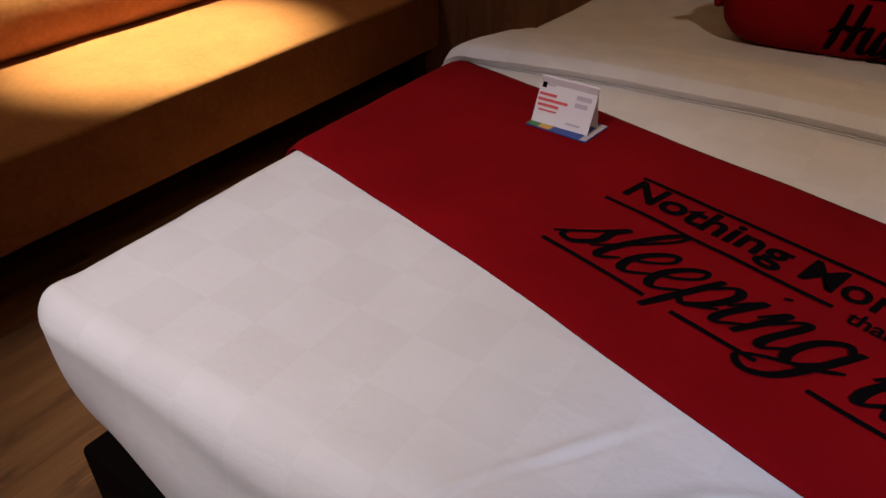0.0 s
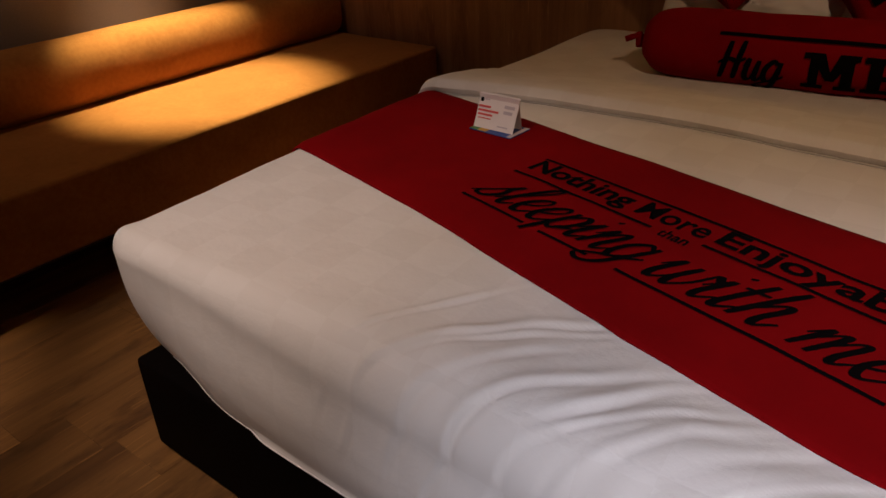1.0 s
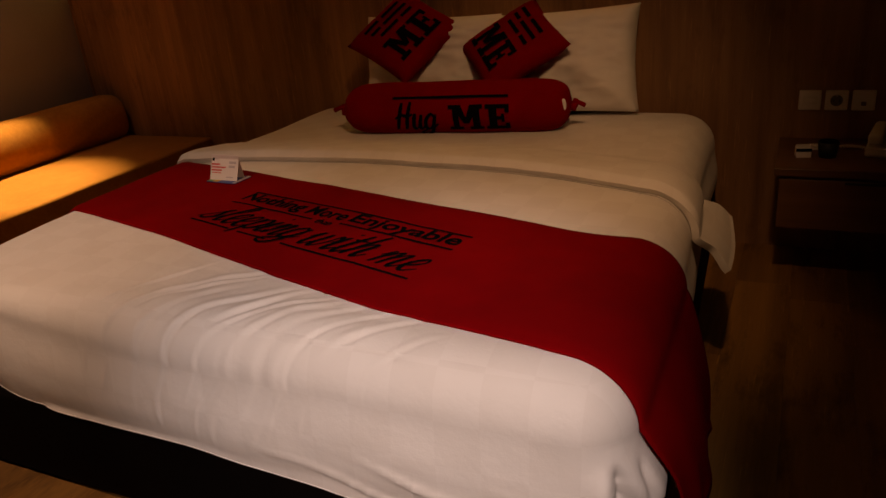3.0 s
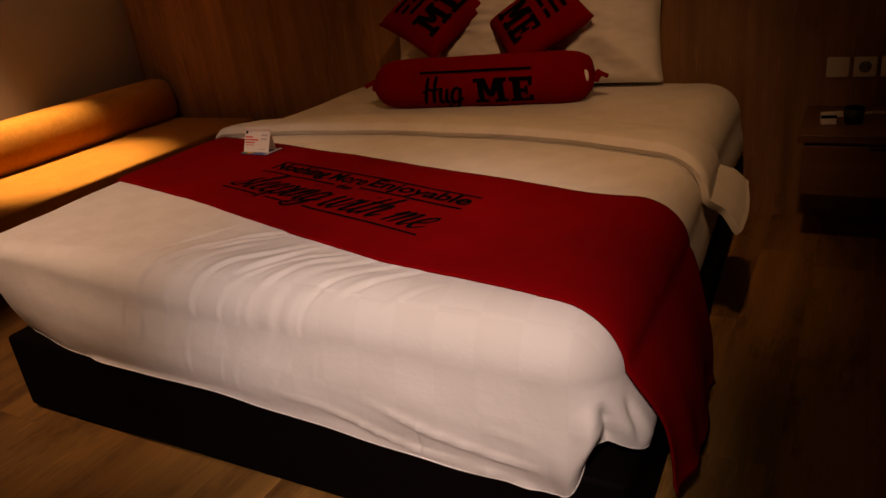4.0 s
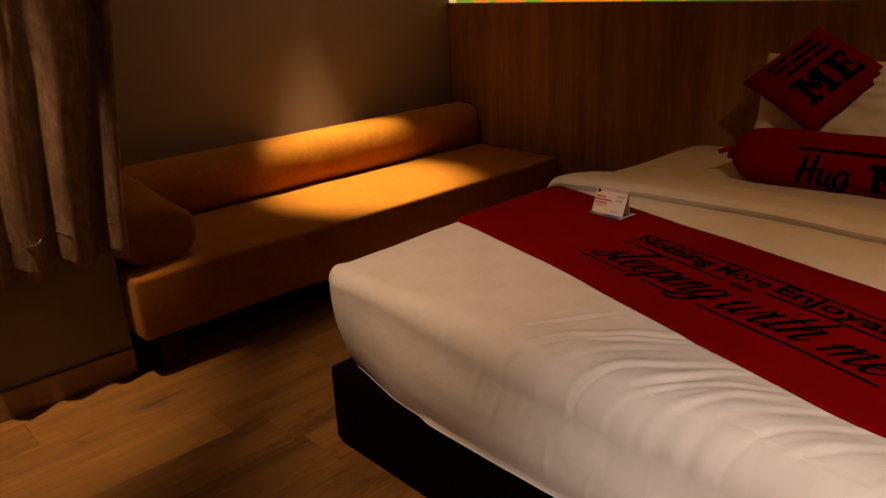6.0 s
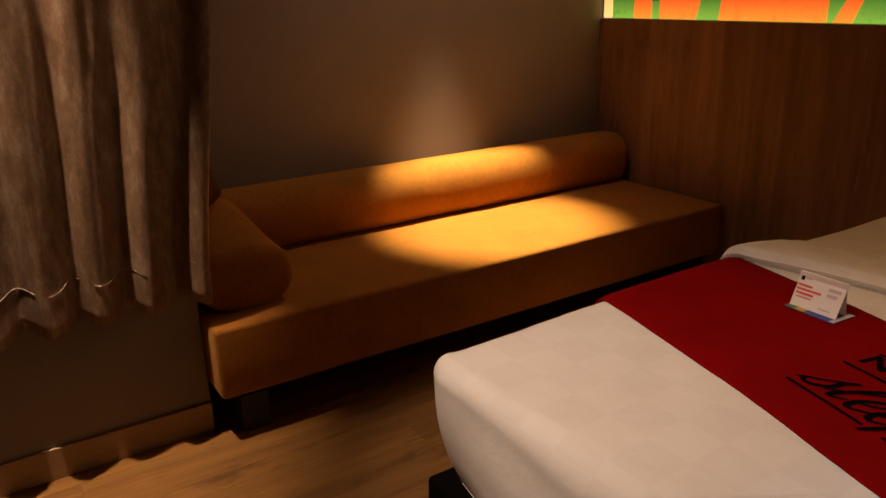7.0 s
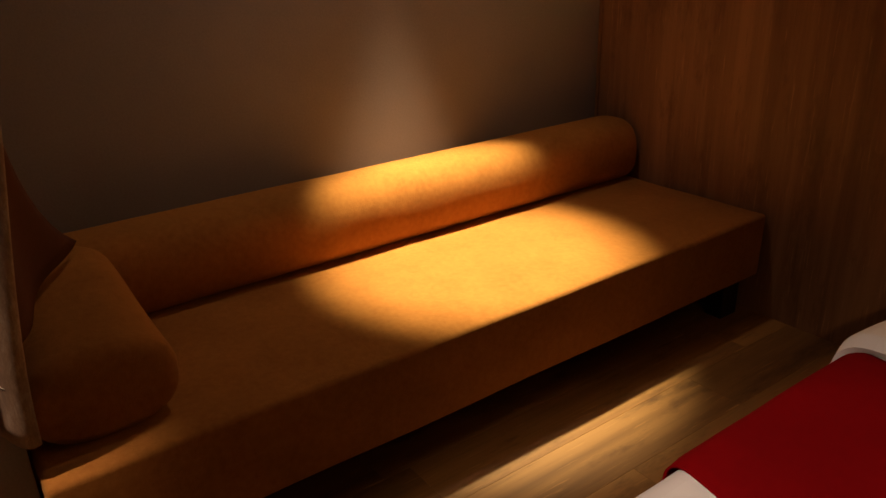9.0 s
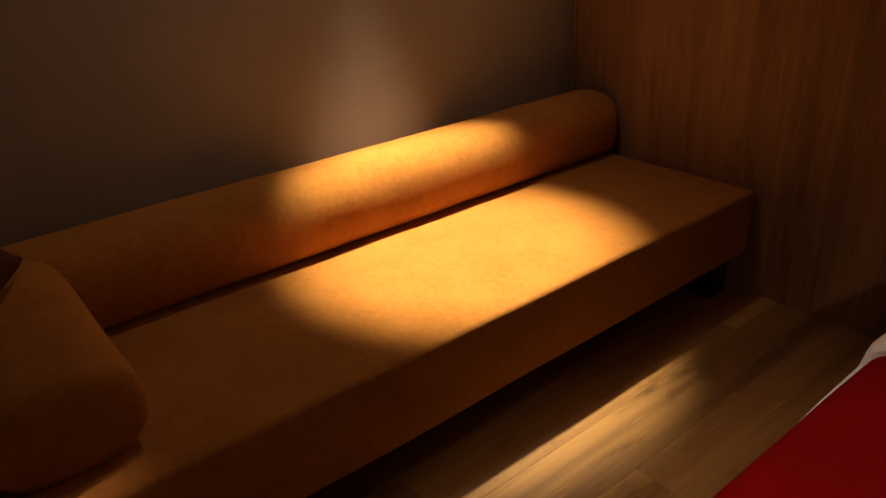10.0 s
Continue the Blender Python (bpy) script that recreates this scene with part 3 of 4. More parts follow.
def build_bed_cover():
    ring = outline(2000)
    n_in, n_arc, n_side = 140, 14, 26
    rows = n_in + n_arc + n_side

    def place(i, j):
        bx, by, nx, ny, rc = ring[i]
        if j < n_in:
            ix, iy = bx - nx * rc, by - ny * rc
            cx, cy = BC, min(max(iy, BY0 + 0.9), BY1 - 0.9)
            f = 1 - (1 - (j + 0.02) / n_in) ** 1.4
            x, y = cx + (ix - cx) * f, cy + (iy - cy) * f
            return x, y, bed_top(x, y)
        if j < n_in + n_arc:
            a = (j - n_in) / n_arc
            d = rc * (1 - math.sin(a * math.pi / 2))
            x, y = bx - nx * d, by - ny * d
            out = 0.8 * wrinkle(x, y) * max(0.0, 1 - inset(x, y) / edge_radius(x, y)) if y < BY0 + 0.2 else 0.0
            return x + nx * out, y + ny * out, bed_top(x, y)
        f = (j - n_in - n_arc) / (n_side - 1)
        top = bed_top(bx, by) - 0.003
        low = hem_height(bx, by)
        right_foot = bx > 3.0 and by < -1.5
        ang = 180.0
        if right_foot:
            ang = math.degrees(math.atan2(ny, nx)) if by < BY0 + 0.115 else 120.0 * (by - BY0 - 0.115)
            # the tuck rises round the corner, the side hangs loose beyond it
            low += 0.052 * math.exp(-((ang + 40) / 22) ** 2) + 0.058 * smooth_step(-80, -50, ang) * (1 - smooth_step(10, 40, ang)) + 0.012 * smooth_step(-40, -10, ang) * (1 - smooth_step(0, 40, ang))
        z = top + (low - top) * f
        tuck = 0.005 if by < BY0 + 0.3 else 0.03
        swell = 0.014 * smooth_step(0.0, 0.5, f) * smooth_step(1.1, 0.6, f) - tuck * max(0.0, (f - 0.6) / 0.4) ** 2
        swell += 0.006 * noise.noise(Vector((bx * 4.2, by * 4.2, z * 5.6))) * smooth_step(0.0, 0.4, f)
        if by < BY0 + 0.2:
            # soft drag folds that run along the foot, and creases that come down from the top
            g = bx * 0.16 + z * 1.0
            swell += 0.011 * smooth_step(2.55, 2.9, bx) * (1 - abs(math.sin(48 * g + 1.5 * noise.noise(Vector((bx * 3, z * 6, 5)))))) ** 3 * smooth_step(0.45, 0.65, f) * (1 - smooth_step(3.2, 3.3, bx))
            swell += (0.8 + 0.3 * smooth_step(0, 0.3, f)) * wrinkle(bx, by - (top - z) * 0.9) * smooth_step(1.0, 0.6, f)
        # the near left corner is pulled in under the mattress
        pull = smooth_step(1.95, 1.62, bx) * (1.0 if by < -1.5 else 0.4)
        swell = swell * (1 - 0.8 * pull) - pull * 0.056 * f ** 2.0
        if right_foot:
            swell += 0.016 * math.exp(-((ang + 70) / 15) ** 2) * smooth_step(0.4, 0.85, f)
            # loose mitred corner: a crease between the tucked foot and the hanging side
            swell -= 0.020 * math.exp(-((ang + 48 - 14 * f) / 6.0) ** 2) * smooth_step(0.22, 0.60, f) * (1 - 0.5 * smooth_step(0.85, 1.0, f))
            swell += 0.014 * math.exp(-((ang + 62 - 8 * f) / 9.0) ** 2) * smooth_step(0.2, 0.5, f) * smooth_step(1.0, 0.7, f)
            swell -= 0.010 * math.exp(-((ang + 20 - 6 * f) / 4.5) ** 2) * smooth_step(0.25, 0.5, f) * smooth_step(1.0, 0.75, f)
            swell += 0.036 * math.exp(-((ang + 4) / 24) ** 2) * smooth_step(0.2, 0.9, f)
            swell -= 0.016 * math.exp(-((ang + 56) / 14) ** 2) * smooth_step(0.55, 1.0, f)
        if by < BY0 + 0.3 and z < 0.26:
            swell = max(swell, 0.003 - 0.07 * smooth_step(2.02, 1.78, bx))
        return bx + nx * swell, by + ny * swell, z

    bm = grid(len(ring), rows, place, close_u=True)
    cap = [v for v in bm.verts if len(v.link_edges) == 3 and v.co.z > 0.5]
    if cap:
        bmesh.ops.holes_fill(bm, edges=[e for e in bm.edges if e.is_boundary and e.verts[0].co.z > 0.5], sides=0)
    t = thing("duvet_cover", "white damask cotton cover tucked over the mattress, creased", "bedding")
    part("cover", warp(bm), WHITE, t)
    last = [place(i, rows - 1) for i in range(len(ring))]
    hem = [(BX0 + (x - BX0) * spread(y), y, z) for x, y, z in last]
    part("hem", tube(hem[::2] + hem[:1], 0.0015, 6), WHITE, t, "stitched hem of the cover")


build_bed_cover()


def build_bed_base():
    t = thing("box_bed", "dark brown upholstered box bed base on the floor", "bed base")
    bm = box(1.588, 3.465, -2.047, -0.02, 0.012, 0.256, 0.012, 3)
    for v in bm.verts:
        if v.co.x > 3.0:
            v.co.x -= 0.10 * (v.co.y + 2.06) / 2.04
    part("box", bm, BASE_CLOTH, t)
    part("plinth", box(1.61, 3.34, -2.0, -0.06, 0.0, 0.014), BLACK, t, smooth=False)


build_bed_base()
m_bed = part("mattress", box(1.68, 3.29, -1.93, -0.04, 0.24, 0.50, 0.06, 4), PILLOW)
tagged(m_bed, "white mattress under the bed cover", "mattress")


def edge_x(y, side):
    """Where the outline of the mattress runs at that y, on the side -1 or 1."""
    r = corner_radius(BC + side, y)
    over = min(r, max(0.0, (BY0 + r) - y))
    return BC + side * (BHALF - r + math.sqrt(max(r ** 2 - over ** 2, 0.0)))


def draped(front, back, lift, hang_left, hang_right, flare, nu, side_rows=14, roll=0.0, bulge=0.02, lean=1.0):
    """A band of cloth across the bed: front(x), back(x) bound it on top; hang_* give (x out, y front, y back, z) of its hems."""
    nt = 70

    def place(i, j):
        u = i / (nu - 1)
        if side_rows <= j < side_rows + nt:
            f = (j - side_rows) / (nt - 1)
            g = 0.5 - 0.5 * math.cos(math.pi * f)
            x = BX0 + (BX1 - BX0) * g
            for _ in range(3):
                y = front(x) + (back(x) - front(x)) * u
                x = edge_x(y, -1) + (edge_x(y, 1) - edge_x(y, -1)) * g
            y = front(x) + (back(x) - front(x)) * u
            r = roll * smooth_step(0.0, 0.07, u) * (1 - smooth_step(0.1, 0.85, u)) if roll else 0.0
            out = lift * (1 - smooth_step(0, 0.09, inset(x, y)))
            return x + (out if g > 0.5 else -out), y, bed_top(x, y) + lift * (0.25 + 0.75 * smooth_step(0, 0.06, u) * smooth_step(1.0, 0.94, u) if not roll else 1.0 - 1.3 * smooth_step(0.7, 1.0, u)) + r
        side = -1 if j < side_rows else 1
        f = (side_rows - j) / side_rows if side < 0 else (j - side_rows - nt + 1) / side_rows
        hx, hf, hb, hz = hang_left if side < 0 else hang_right
        xe = BX0 if side < 0 else BX1
        y0 = front(xe) + (back(xe) - front(xe)) * u
        ex = edge_x(y0, side)
        z0 = bed_top(ex, y0) + lift
        y1 = hf + (hb - hf) * u
        e = smooth_step(0, 0.5, f)
        y = y0 + (y1 - y0) * e
        z = z0 + (hz(u) - z0) * f
        wave = flare(u) * f ** 1.4
        x = ex + (xe - ex) * e + side * (lift + bulge * math.sin(math.pi * min(f * 1.1, 1)) + hx * f ** lean + wave)
        return x, y, z

    return warp(grid(nu, nt + 2 * side_rows, place))


def runner_front(x):
    d = x - 2.85
    return -1.886 - 0.277 * min(d, 0.0) - 0.168 * max(d, 0.0) + 0.006 * math.sin(5.0 * (x - 1.7))


def runner_back(x):
    return -1.039 - 0.250 * (x - 1.631) + 0.05 * smooth_step(3.15, 3.42, x)


def build_runner():
    bm = draped(runner_front, runner_back, 0.007, (0.0, -1.53, -1.05, lambda u: 0.27), (0.078, -1.945, -1.50, lambda u: 0.172 - 0.03 * u + 0.006 * math.sin(9 * u)),
                lambda u: 0.030 * math.exp(-(((u - 0.22) / 0.13) ** 2)) - 0.012 * math.sin(9 * u), 44, 22)
    t = thing("bed_runner", "red felt bed runner printed with black words, slanting across the bed", "bed runner")
    thick(part("cloth", bm, RED, t), 0.004, 1.0)
    ang = radians(-14.2)
    ca, sa = math.cos(ang), math.sin(ang)

    def on_bed(a, b):
        x, y = 2.132 + a * ca - b * sa, -1.585 + a * sa + b * ca
        return x, y, on_bed_height(x, y) + 0.0130

    def words(body, a, b, width, height, fat):
        part("print", lay(lettering(body, width, height, 0.025, fat), lambda x, y: on_bed(a + x, b + y)), INK, t, "black printed words", smooth=False)

    def brushed(body, a, b, width, small):
        part("print", lay(brush_word(body, width, small), lambda x, y: on_bed(a + x, b + y)), INK, t, "black brush-lettered word", smooth=False)

    words("Nothing", -0.020, 0.176, 0.262, 0.073, 0.028)
    words("More", 0.264, 0.190, 0.148, 0.056, 0.018)
    words("Enjoyable", 0.430, 0.178, 0.360, 0.073, 0.026)
    words("than", 0.345, 0.150, 0.060, 0.028, 0.02)
    brushed("sleeping", -0.016, 0.036, 0.412, 0.074)
    brushed("with", 0.408, 0.036, 0.225, 0.074)
    brushed("me", 0.652, 0.036, 0.142, 0.068)
    for a0, a1, b in ((-0.026, 0.795, 0.256), (-0.028, 0.325, 0.166), (0.424, 0.797, 0.174), (-0.014, 0.160, 0.014), (0.200, 0.315, 0.012), (0.375, 0.800, 0.012)):
        part("printed_line", lay(bar(a0, a1, b - 0.0038, b + 0.0038), on_bed), INK, t, smooth=False)


build_runner()


def build_turned_sheet():
    front = lambda x: -0.968 - (0.17 if x > 2.4 else 0.12) * (x - 2.4) ** 2 + 0.005 * math.sin(7 * x)
    back = lambda x: front(x) + 0.30
    bm = draped(front, back, 0.010, (-0.004, -1.28, -0.74, lambda u: 0.455 + 0.02 * u), (0.084, -1.10, -0.80, lambda u: 0.368 + 0.04 * u - 0.012 * math.sin(3 * u)),
                lambda u: 0.010 * math.sin(math.pi * u), 44, 20, 0.018, 0.012, 1.2)
    t = thing("turned_down_sheet", "white duvet edge folded back across the bed, hanging over its side", "bedding")
    ob = thick(part("fold", bm, WHITE, t), 0.020, 0.0)
    soft = ob.modifiers.new("soft_edge", "BEVEL")
    soft.width, soft.segments, soft.limit_method = 0.008, 3, "ANGLE"

    def edge(k, n=60):
        x = BX0 + 0.03 + (BX1 - BX0 - 0.06) * k / (n - 1)
        return BX0 + (x - BX0) * spread(front(x)), front(x) - 0.007, bed_top(x, front(x) - 0.007) + 0.0025

    # thin grey line just below the front edge of the fold
    part("edge_line", tube([edge(k) for k in range(60)], 0.0011, 6), EDGE_GREY, t, "thin grey line along the folded edge")


build_turned_sheet()


def pillow_mesh(w, h, d, pinch=0.10, n=26, wild=0.0, seed=0.0):
    """A soft stuffed rectangle: x across, z up, y depth, with pulled-out corners."""
    bm = bmesh.new()

    def face(sign):
        rows = []
        for i in range(n + 1):
            row = []
            for j in range(n + 1):
                u, v = 2 * i / n - 1, 2 * j / n - 1
                edge = max(0.0, (1 - u ** 4)) * max(0.0, (1 - v ** 4))
                px = u * (1 - pinch * (1 - v * v) * u * u)
                pz = v * (1 - pinch * (1 - u * u) * v * v)
                dep = d / 2 * edge ** 0.45
                q = Vector((u * 2.2 + seed, v * 2.2, sign * 2.0))
                dep *= 1 + wild * noise.noise(q)
                dep += (wild * 0.024 * (1 - abs(noise.noise(Vector((u * 2.5 + 1.2 * v + seed, v * 5.0, 1.0)))) * 2)) * edge
                dep += wild * 0.016 * max(0.0, 1 - 3 * abs(noise.noise(Vector((u * 3.0 - 2.0 * v, u * 1.5 + v * 4.0 + seed, 6.0))))) * edge ** 0.3
                row.append((px * w / 2, sign * dep, pz * h / 2))
            rows.append(row)
        return rows

    fr, bk = face(-1), face(1)
    vf = [[bm.verts.new(p) for p in r] for r in fr]
    vb = [[vf[i][j] if i in (0, n) or j in (0, n) else bm.verts.new(bk[i][j]) for j in range(n + 1)] for i in range(n + 1)]
    for i in range(n):
        for j in range(n):
            bm.faces.new((vf[i][j], vf[i + 1][j], vf[i + 1][j + 1], vf[i][j + 1]))
            bm.faces.new((vb[i][j], vb[i][j + 1], vb[i + 1][j + 1], vb[i + 1][j]))
    return bm


def build_pillow(name, label, at, w, h, d, rx, ry, seed):
    bm = pillow_mesh(w, h, d, 0.05, 48, 0.42, seed)
    ob = tagged(part(name, bm, PILLOW), label, "pillow", "pillows on the bed")
    ob.matrix_basis = pose(*at, rx, ry, 0)
    return ob


build_pillow("pillow", "white cotton pillow propped against the wood wall", (2.215, -0.14, 0.763), 0.62, 0.40, 0.17, -12, 1.0, 0.0)
build_pillow("pillow", "white cotton pillow propped against the wood wall", (2.755, -0.14, 0.763), 0.66, 0.40, 0.18, -12, -2.0, 4.0)


def build_cushion(label, low_left, low_right, high_left, size):
    """A cushion whose printed side lies between three corners."""
    a, b, c = Vector(low_left), Vector(low_right), Vector(high_left)
    ex = (b - a).normalized()
    ey = (c - a).cross(ex).normalized()
    ez = ex.cross(ey)
    t = thing("cushion", label, "cushion", group="red cushions")
    t.matrix_basis = Matrix.Translation((b + c) / 2) @ Matrix((ex, ey, ez)).transposed().to_4x4()
    depth = 0.10
    part("cover", pillow_mesh(size, size, depth, 0.05, 22, 0.1, 7.0), RED, t)

    def on(a, b):
        u, v = a / (size / 2), b / (size / 2)
        edge = max(0.0, (1 - u ** 4)) * max(0.0, (1 - v ** 4))
        return a, -depth / 2 * edge ** 0.45 * 1.06 - 0.004, b

    part("print", lay(slab_word(0.225, 0.125), lambda x, y: on(x - 0.115, y - 0.125), (0, -1, 0)), INK, t, "black printed word", smooth=False)
    # small lettering too faint to read
    for row, (x0, x1) in enumerate(((-0.11, -0.03), (-0.01, 0.09), (-0.10, -0.05), (-0.03, 0.10), (-0.08, 0.02), (0.04, 0.10))):
        z = 0.112 - 0.036 * (row // 2)
        part("printed_bar", lay(bar(x0, x1, z - 0.008, z + 0.008), on), INK, t, smooth=False)
    return t


build_cushion("red square cushion lying on its corner, word towards the other", (2.218, -0.400, 0.718), (2.387, -0.150, 0.913), (1.899, -0.284, 0.875), 0.355)
build_cushion("red square cushion on its corner, word running down", (2.350, -0.150, 0.852), (2.555, -0.390, 0.714), (2.680, -0.080, 0.971), 0.355)


def build_bolster():
    """Round red bolster with tied ends."""
    t = thing("bolster", "round red bolster pillow printed in black, ends tied", "bolster", (2.452, -0.458, 0.657), 7.5)
    half, r = 0.445, 0.098

    def radius(x):
        e = max(0.0, 1 - (abs(x) / half) ** 12)
        return r * (0.16 + 0.84 * e ** 0.55) * (1 + 0.02 * noise.noise(Vector((x * 7, 0, 0))))

    def place(i, j):
        x = -half + 2 * half * j / 70
        a = 2 * math.pi * i / 48
        k = radius(x) + 0.003 * noise.noise(Vector((x * 8, math.cos(a), math.sin(a)))) * (1 if abs(x) < half * 0.93 else 4)
        return x, math.cos(a) * k, max(math.sin(a) * k, -0.090)

    bm = grid(48, 71, place, close_u=True)
    bmesh.ops.holes_fill(bm, edges=[e for e in bm.edges if e.is_boundary], sides=0)
    part("cover", bm, RED, t)
    for side in (-1, 1):
        tie = part("tie", tube([(side * (half - 0.005), 0, 0), (side * (half + 0.02), -0.01, 0.012), (side * (half + 0.05), -0.02, 0.0)], 0.009, 8), RED, t)
        part("knot", tube([(side * (half + 0.006), -0.02, -0.016), (side * (half + 0.014), 0.0, 0.012), (side * (half + 0.010), 0.018, -0.008)], 0.012, 8), RED, tie)

    bm = bmesh.new()
    bmesh.ops.create_uvsphere(bm, u_segments=20, v_segments=12, radius=1.0, matrix=Matrix.Translation((half - 0.022, -0.058, 0.010)) @ Matrix.Diagonal((0.011, 0.009, 0.024, 1)))
    part("inner_pillow", bm, PILLOW, t, "white pillow showing at the open end")

    def on(a, b):
        ang = math.pi * 1.0 - b / r
        k = radius(a) + 0.0045
        return a, math.cos(ang) * k, math.sin(ang) * k

    part("print", lay(brush_word("Hug", 0.172, 0.062, 0.22, 0.155), lambda x, y: on(x - 0.210, y - 0.066), (0, -1, 0)), INK, t, "black printed word", smooth=False)
    part("print", lay(slab_word(0.23, 0.098), lambda x, y: on(x + 0.004, y - 0.070), (0, -1, 0)), INK, t, "black printed word", smooth=False)
    part("printed_line", lay(bar(-0.215, 0.23, 0.052, 0.062), on), INK, t, smooth=False)


build_bolster()


def build_tent_card():
    t = thing("tent_card", "small white folded card with red print standing on the runner", "card", (1.975, -1.228, on_bed_height(1.972, -1.232) + 0.0145), -1)
    w, h, lean = 0.112, 0.076, 0.034
    bm = box(-w / 2, w / 2, -0.0006, 0.0006, 0, h)
    for v in bm.verts:
        v.co.y += -0.022 + lean * v.co.z / h
    leaf = part("front_leaf", bm, PAPER, t, smooth=False)
    bm = box(-w / 2, w / 2, -0.0006, 0.0006, 0, h)
    for v in bm.verts:
        v.co.y += 0.016 - 0.0115 * v.co.z / h
    part("back_leaf", bm, PAPER, t, smooth=False)

    def ink(name, x0, x1, z0, z1, mat):
        bm = box(x0 * 0.86, x1 * 0.86, -0.0004, 0.0004, z0 * 0.86, z1 * 0.86)
        for v in bm.verts:
            v.co.y += -0.0235 + lean * v.co.z / h
        part(name, bm, mat, leaf, smooth=False)

    ink("logo", -0.060, -0.050, 0.066, 0.080, INK)
    ink("print_bar", -0.047, -0.030, 0.071, 0.074, PAPER_GREY)
    ink("print_bar", -0.062, -0.022, 0.052, 0.057, PAPER_RED)
    ink("print_bar", -0.062, 0.006, 0.042, 0.047, PAPER_RED)
    ink("print_bar", -0.060, -0.012, 0.032, 0.037, PAPER_RED)
    ink("print_bar", -0.056, -0.014, 0.024, 0.0265, PAPER_RED)
    ink("print_bar", 0.022, 0.055, 0.058, 0.066, PAPER_GREY)
    ink("print_bar", 0.022, 0.050, 0.044, 0.052, PAPER_GREY)
    ink("print_bar", 0.012, 0.045, 0.010, 0.013, PAPER_GREY)


build_tent_card()


def build_leaflet():
    t = thing("leaflet", "glossy leaflet in green, yellow and blue under the card", "leaflet", (1.978, -1.232, on_bed_height(1.972, -1.232) + 0.0115), -4)
    part("sheet", box(-0.060, 0.063, -0.036, 0.042, 0, 0.002), PAPER_BLUE, t, smooth=False)
    part("green_print", box(-0.059, -0.036, -0.035, 0.041, 0.002, 0.0026), PAPER_GREEN, t, smooth=False)
    part("yellow_print", box(-0.036, -0.012, -0.035, 0.041, 0.002, 0.0026), PAPER_YELLOW, t, smooth=False)
    part("pale_print", box(0.050, 0.062, -0.035, 0.041, 0.002, 0.0026), PAPER_GREY, t, smooth=False)


build_leaflet()

# ---- sofa in the niche ----
SEAT = 0.380


def rounded_bar(length, half_w, half_h, power=2.6, n=44, rows=60, end=0.035):
    """A stuffed bar along x with rounded ends; centre at the origin."""
    def place(i, j):
        x = -length / 2 + length * j / (rows - 1)
        e = min(length / 2 - abs(x), end) / end
        k = 0.80 + 0.20 * math.sqrt(max(0.0, 1 - (1 - e) ** 2))
        a = 2 * math.pi * i / n
        c, s = math.cos(a), math.sin(a)
        f = (abs(c) ** power + abs(s) ** power) ** (-1 / power)
        dent = 1 + 0.012 * noise.noise(Vector((x * 5, c * 1.3, s * 1.3)))
        return x, c * f * half_w * k * dent, s * f * half_h * k * dent
    bm = grid(n, rows, place, close_u=True)
    bmesh.ops.holes_fill(bm, edges=[e for e in bm.edges if e.is_boundary], sides=0)
    return bm


def build_sofa():
    t = thing("sofa", "long low sofa in orange-brown suede on black legs", "sofa")
    bm = box(0.004, 0.814, -2.280, -0.014, 0.152, SEAT, 0.014, 4)
    bmesh.ops.subdivide_edges(bm, edges=[e for e in bm.edges if e.calc_length() > 0.3], cuts=24, use_grid_fill=True)
    for v in bm.verts:
        p = v.co
        v.co.z += (0.004 * noise.noise(Vector((p.x * 4, p.y * 4, 0)))) * smooth_step(0.3, SEAT, p.z)
        v.co.x += 0.004 * noise.noise(Vector((p.y * 3, p.z * 4, 2))) * smooth_step(0.6, 0.8, p.x)
    part("seat", bm, SUEDE, t)
    bm = rounded_bar(2.085, 0.126, 0.122, 2.7, 44, 110)
    bmesh.ops.rotate(bm, verts=bm.verts, cent=(0, 0, 0), matrix=Matrix.Rotation(radians(90), 3, "Z"))
    bmesh.ops.translate(bm, verts=bm.verts, vec=(0.129, -1.060, SEAT + 0.111))
    part("back_roll", bm, SUEDE, t, "long round backrest roll")
    bm = rounded_bar(0.52, 0.148, 0.116, 2.7, 44, 40, 0.03)
    for v in bm.verts:
        v.co.z += -0.030 * smooth_step(-0.3, 0.25, v.co.x) * smooth_step(-0.1, 0.12, v.co.z) + 0.02 * smooth_step(0.1, -0.25, v.co.x) * smooth_step(-0.1, 0.12, v.co.z)
    bmesh.ops.translate(bm, verts=bm.verts, vec=(0.455, -2.130, SEAT + 0.110))
    part("arm_roll", bm, SUEDE, t, "short round armrest roll")
    part("underframe", box(0.05, 0.76, -2.24, -0.06, 0.124, 0.154), BLACK, t, "black underframe", smooth=False)
    for x in (0.07, 0.735):
        for y in (-2.17, -0.10):
            part("leg", box(x - 0.035, x + 0.035, y - 0.045, y + 0.045, 0.0, 0.126, 0.004), BLACK, t, "black block leg", smooth=False)


build_sofa()


# ---- curtain ----
def fold_phase(y, z):
    return 2 * math.pi * (y + 2.33) / 0.158 + math.pi / 2 + 0.7 * noise.noise(Vector((y * 2.6, z * 0.7, 0))) + 0.5 * noise.noise(Vector((y * 6, z * 1.3, 5)))


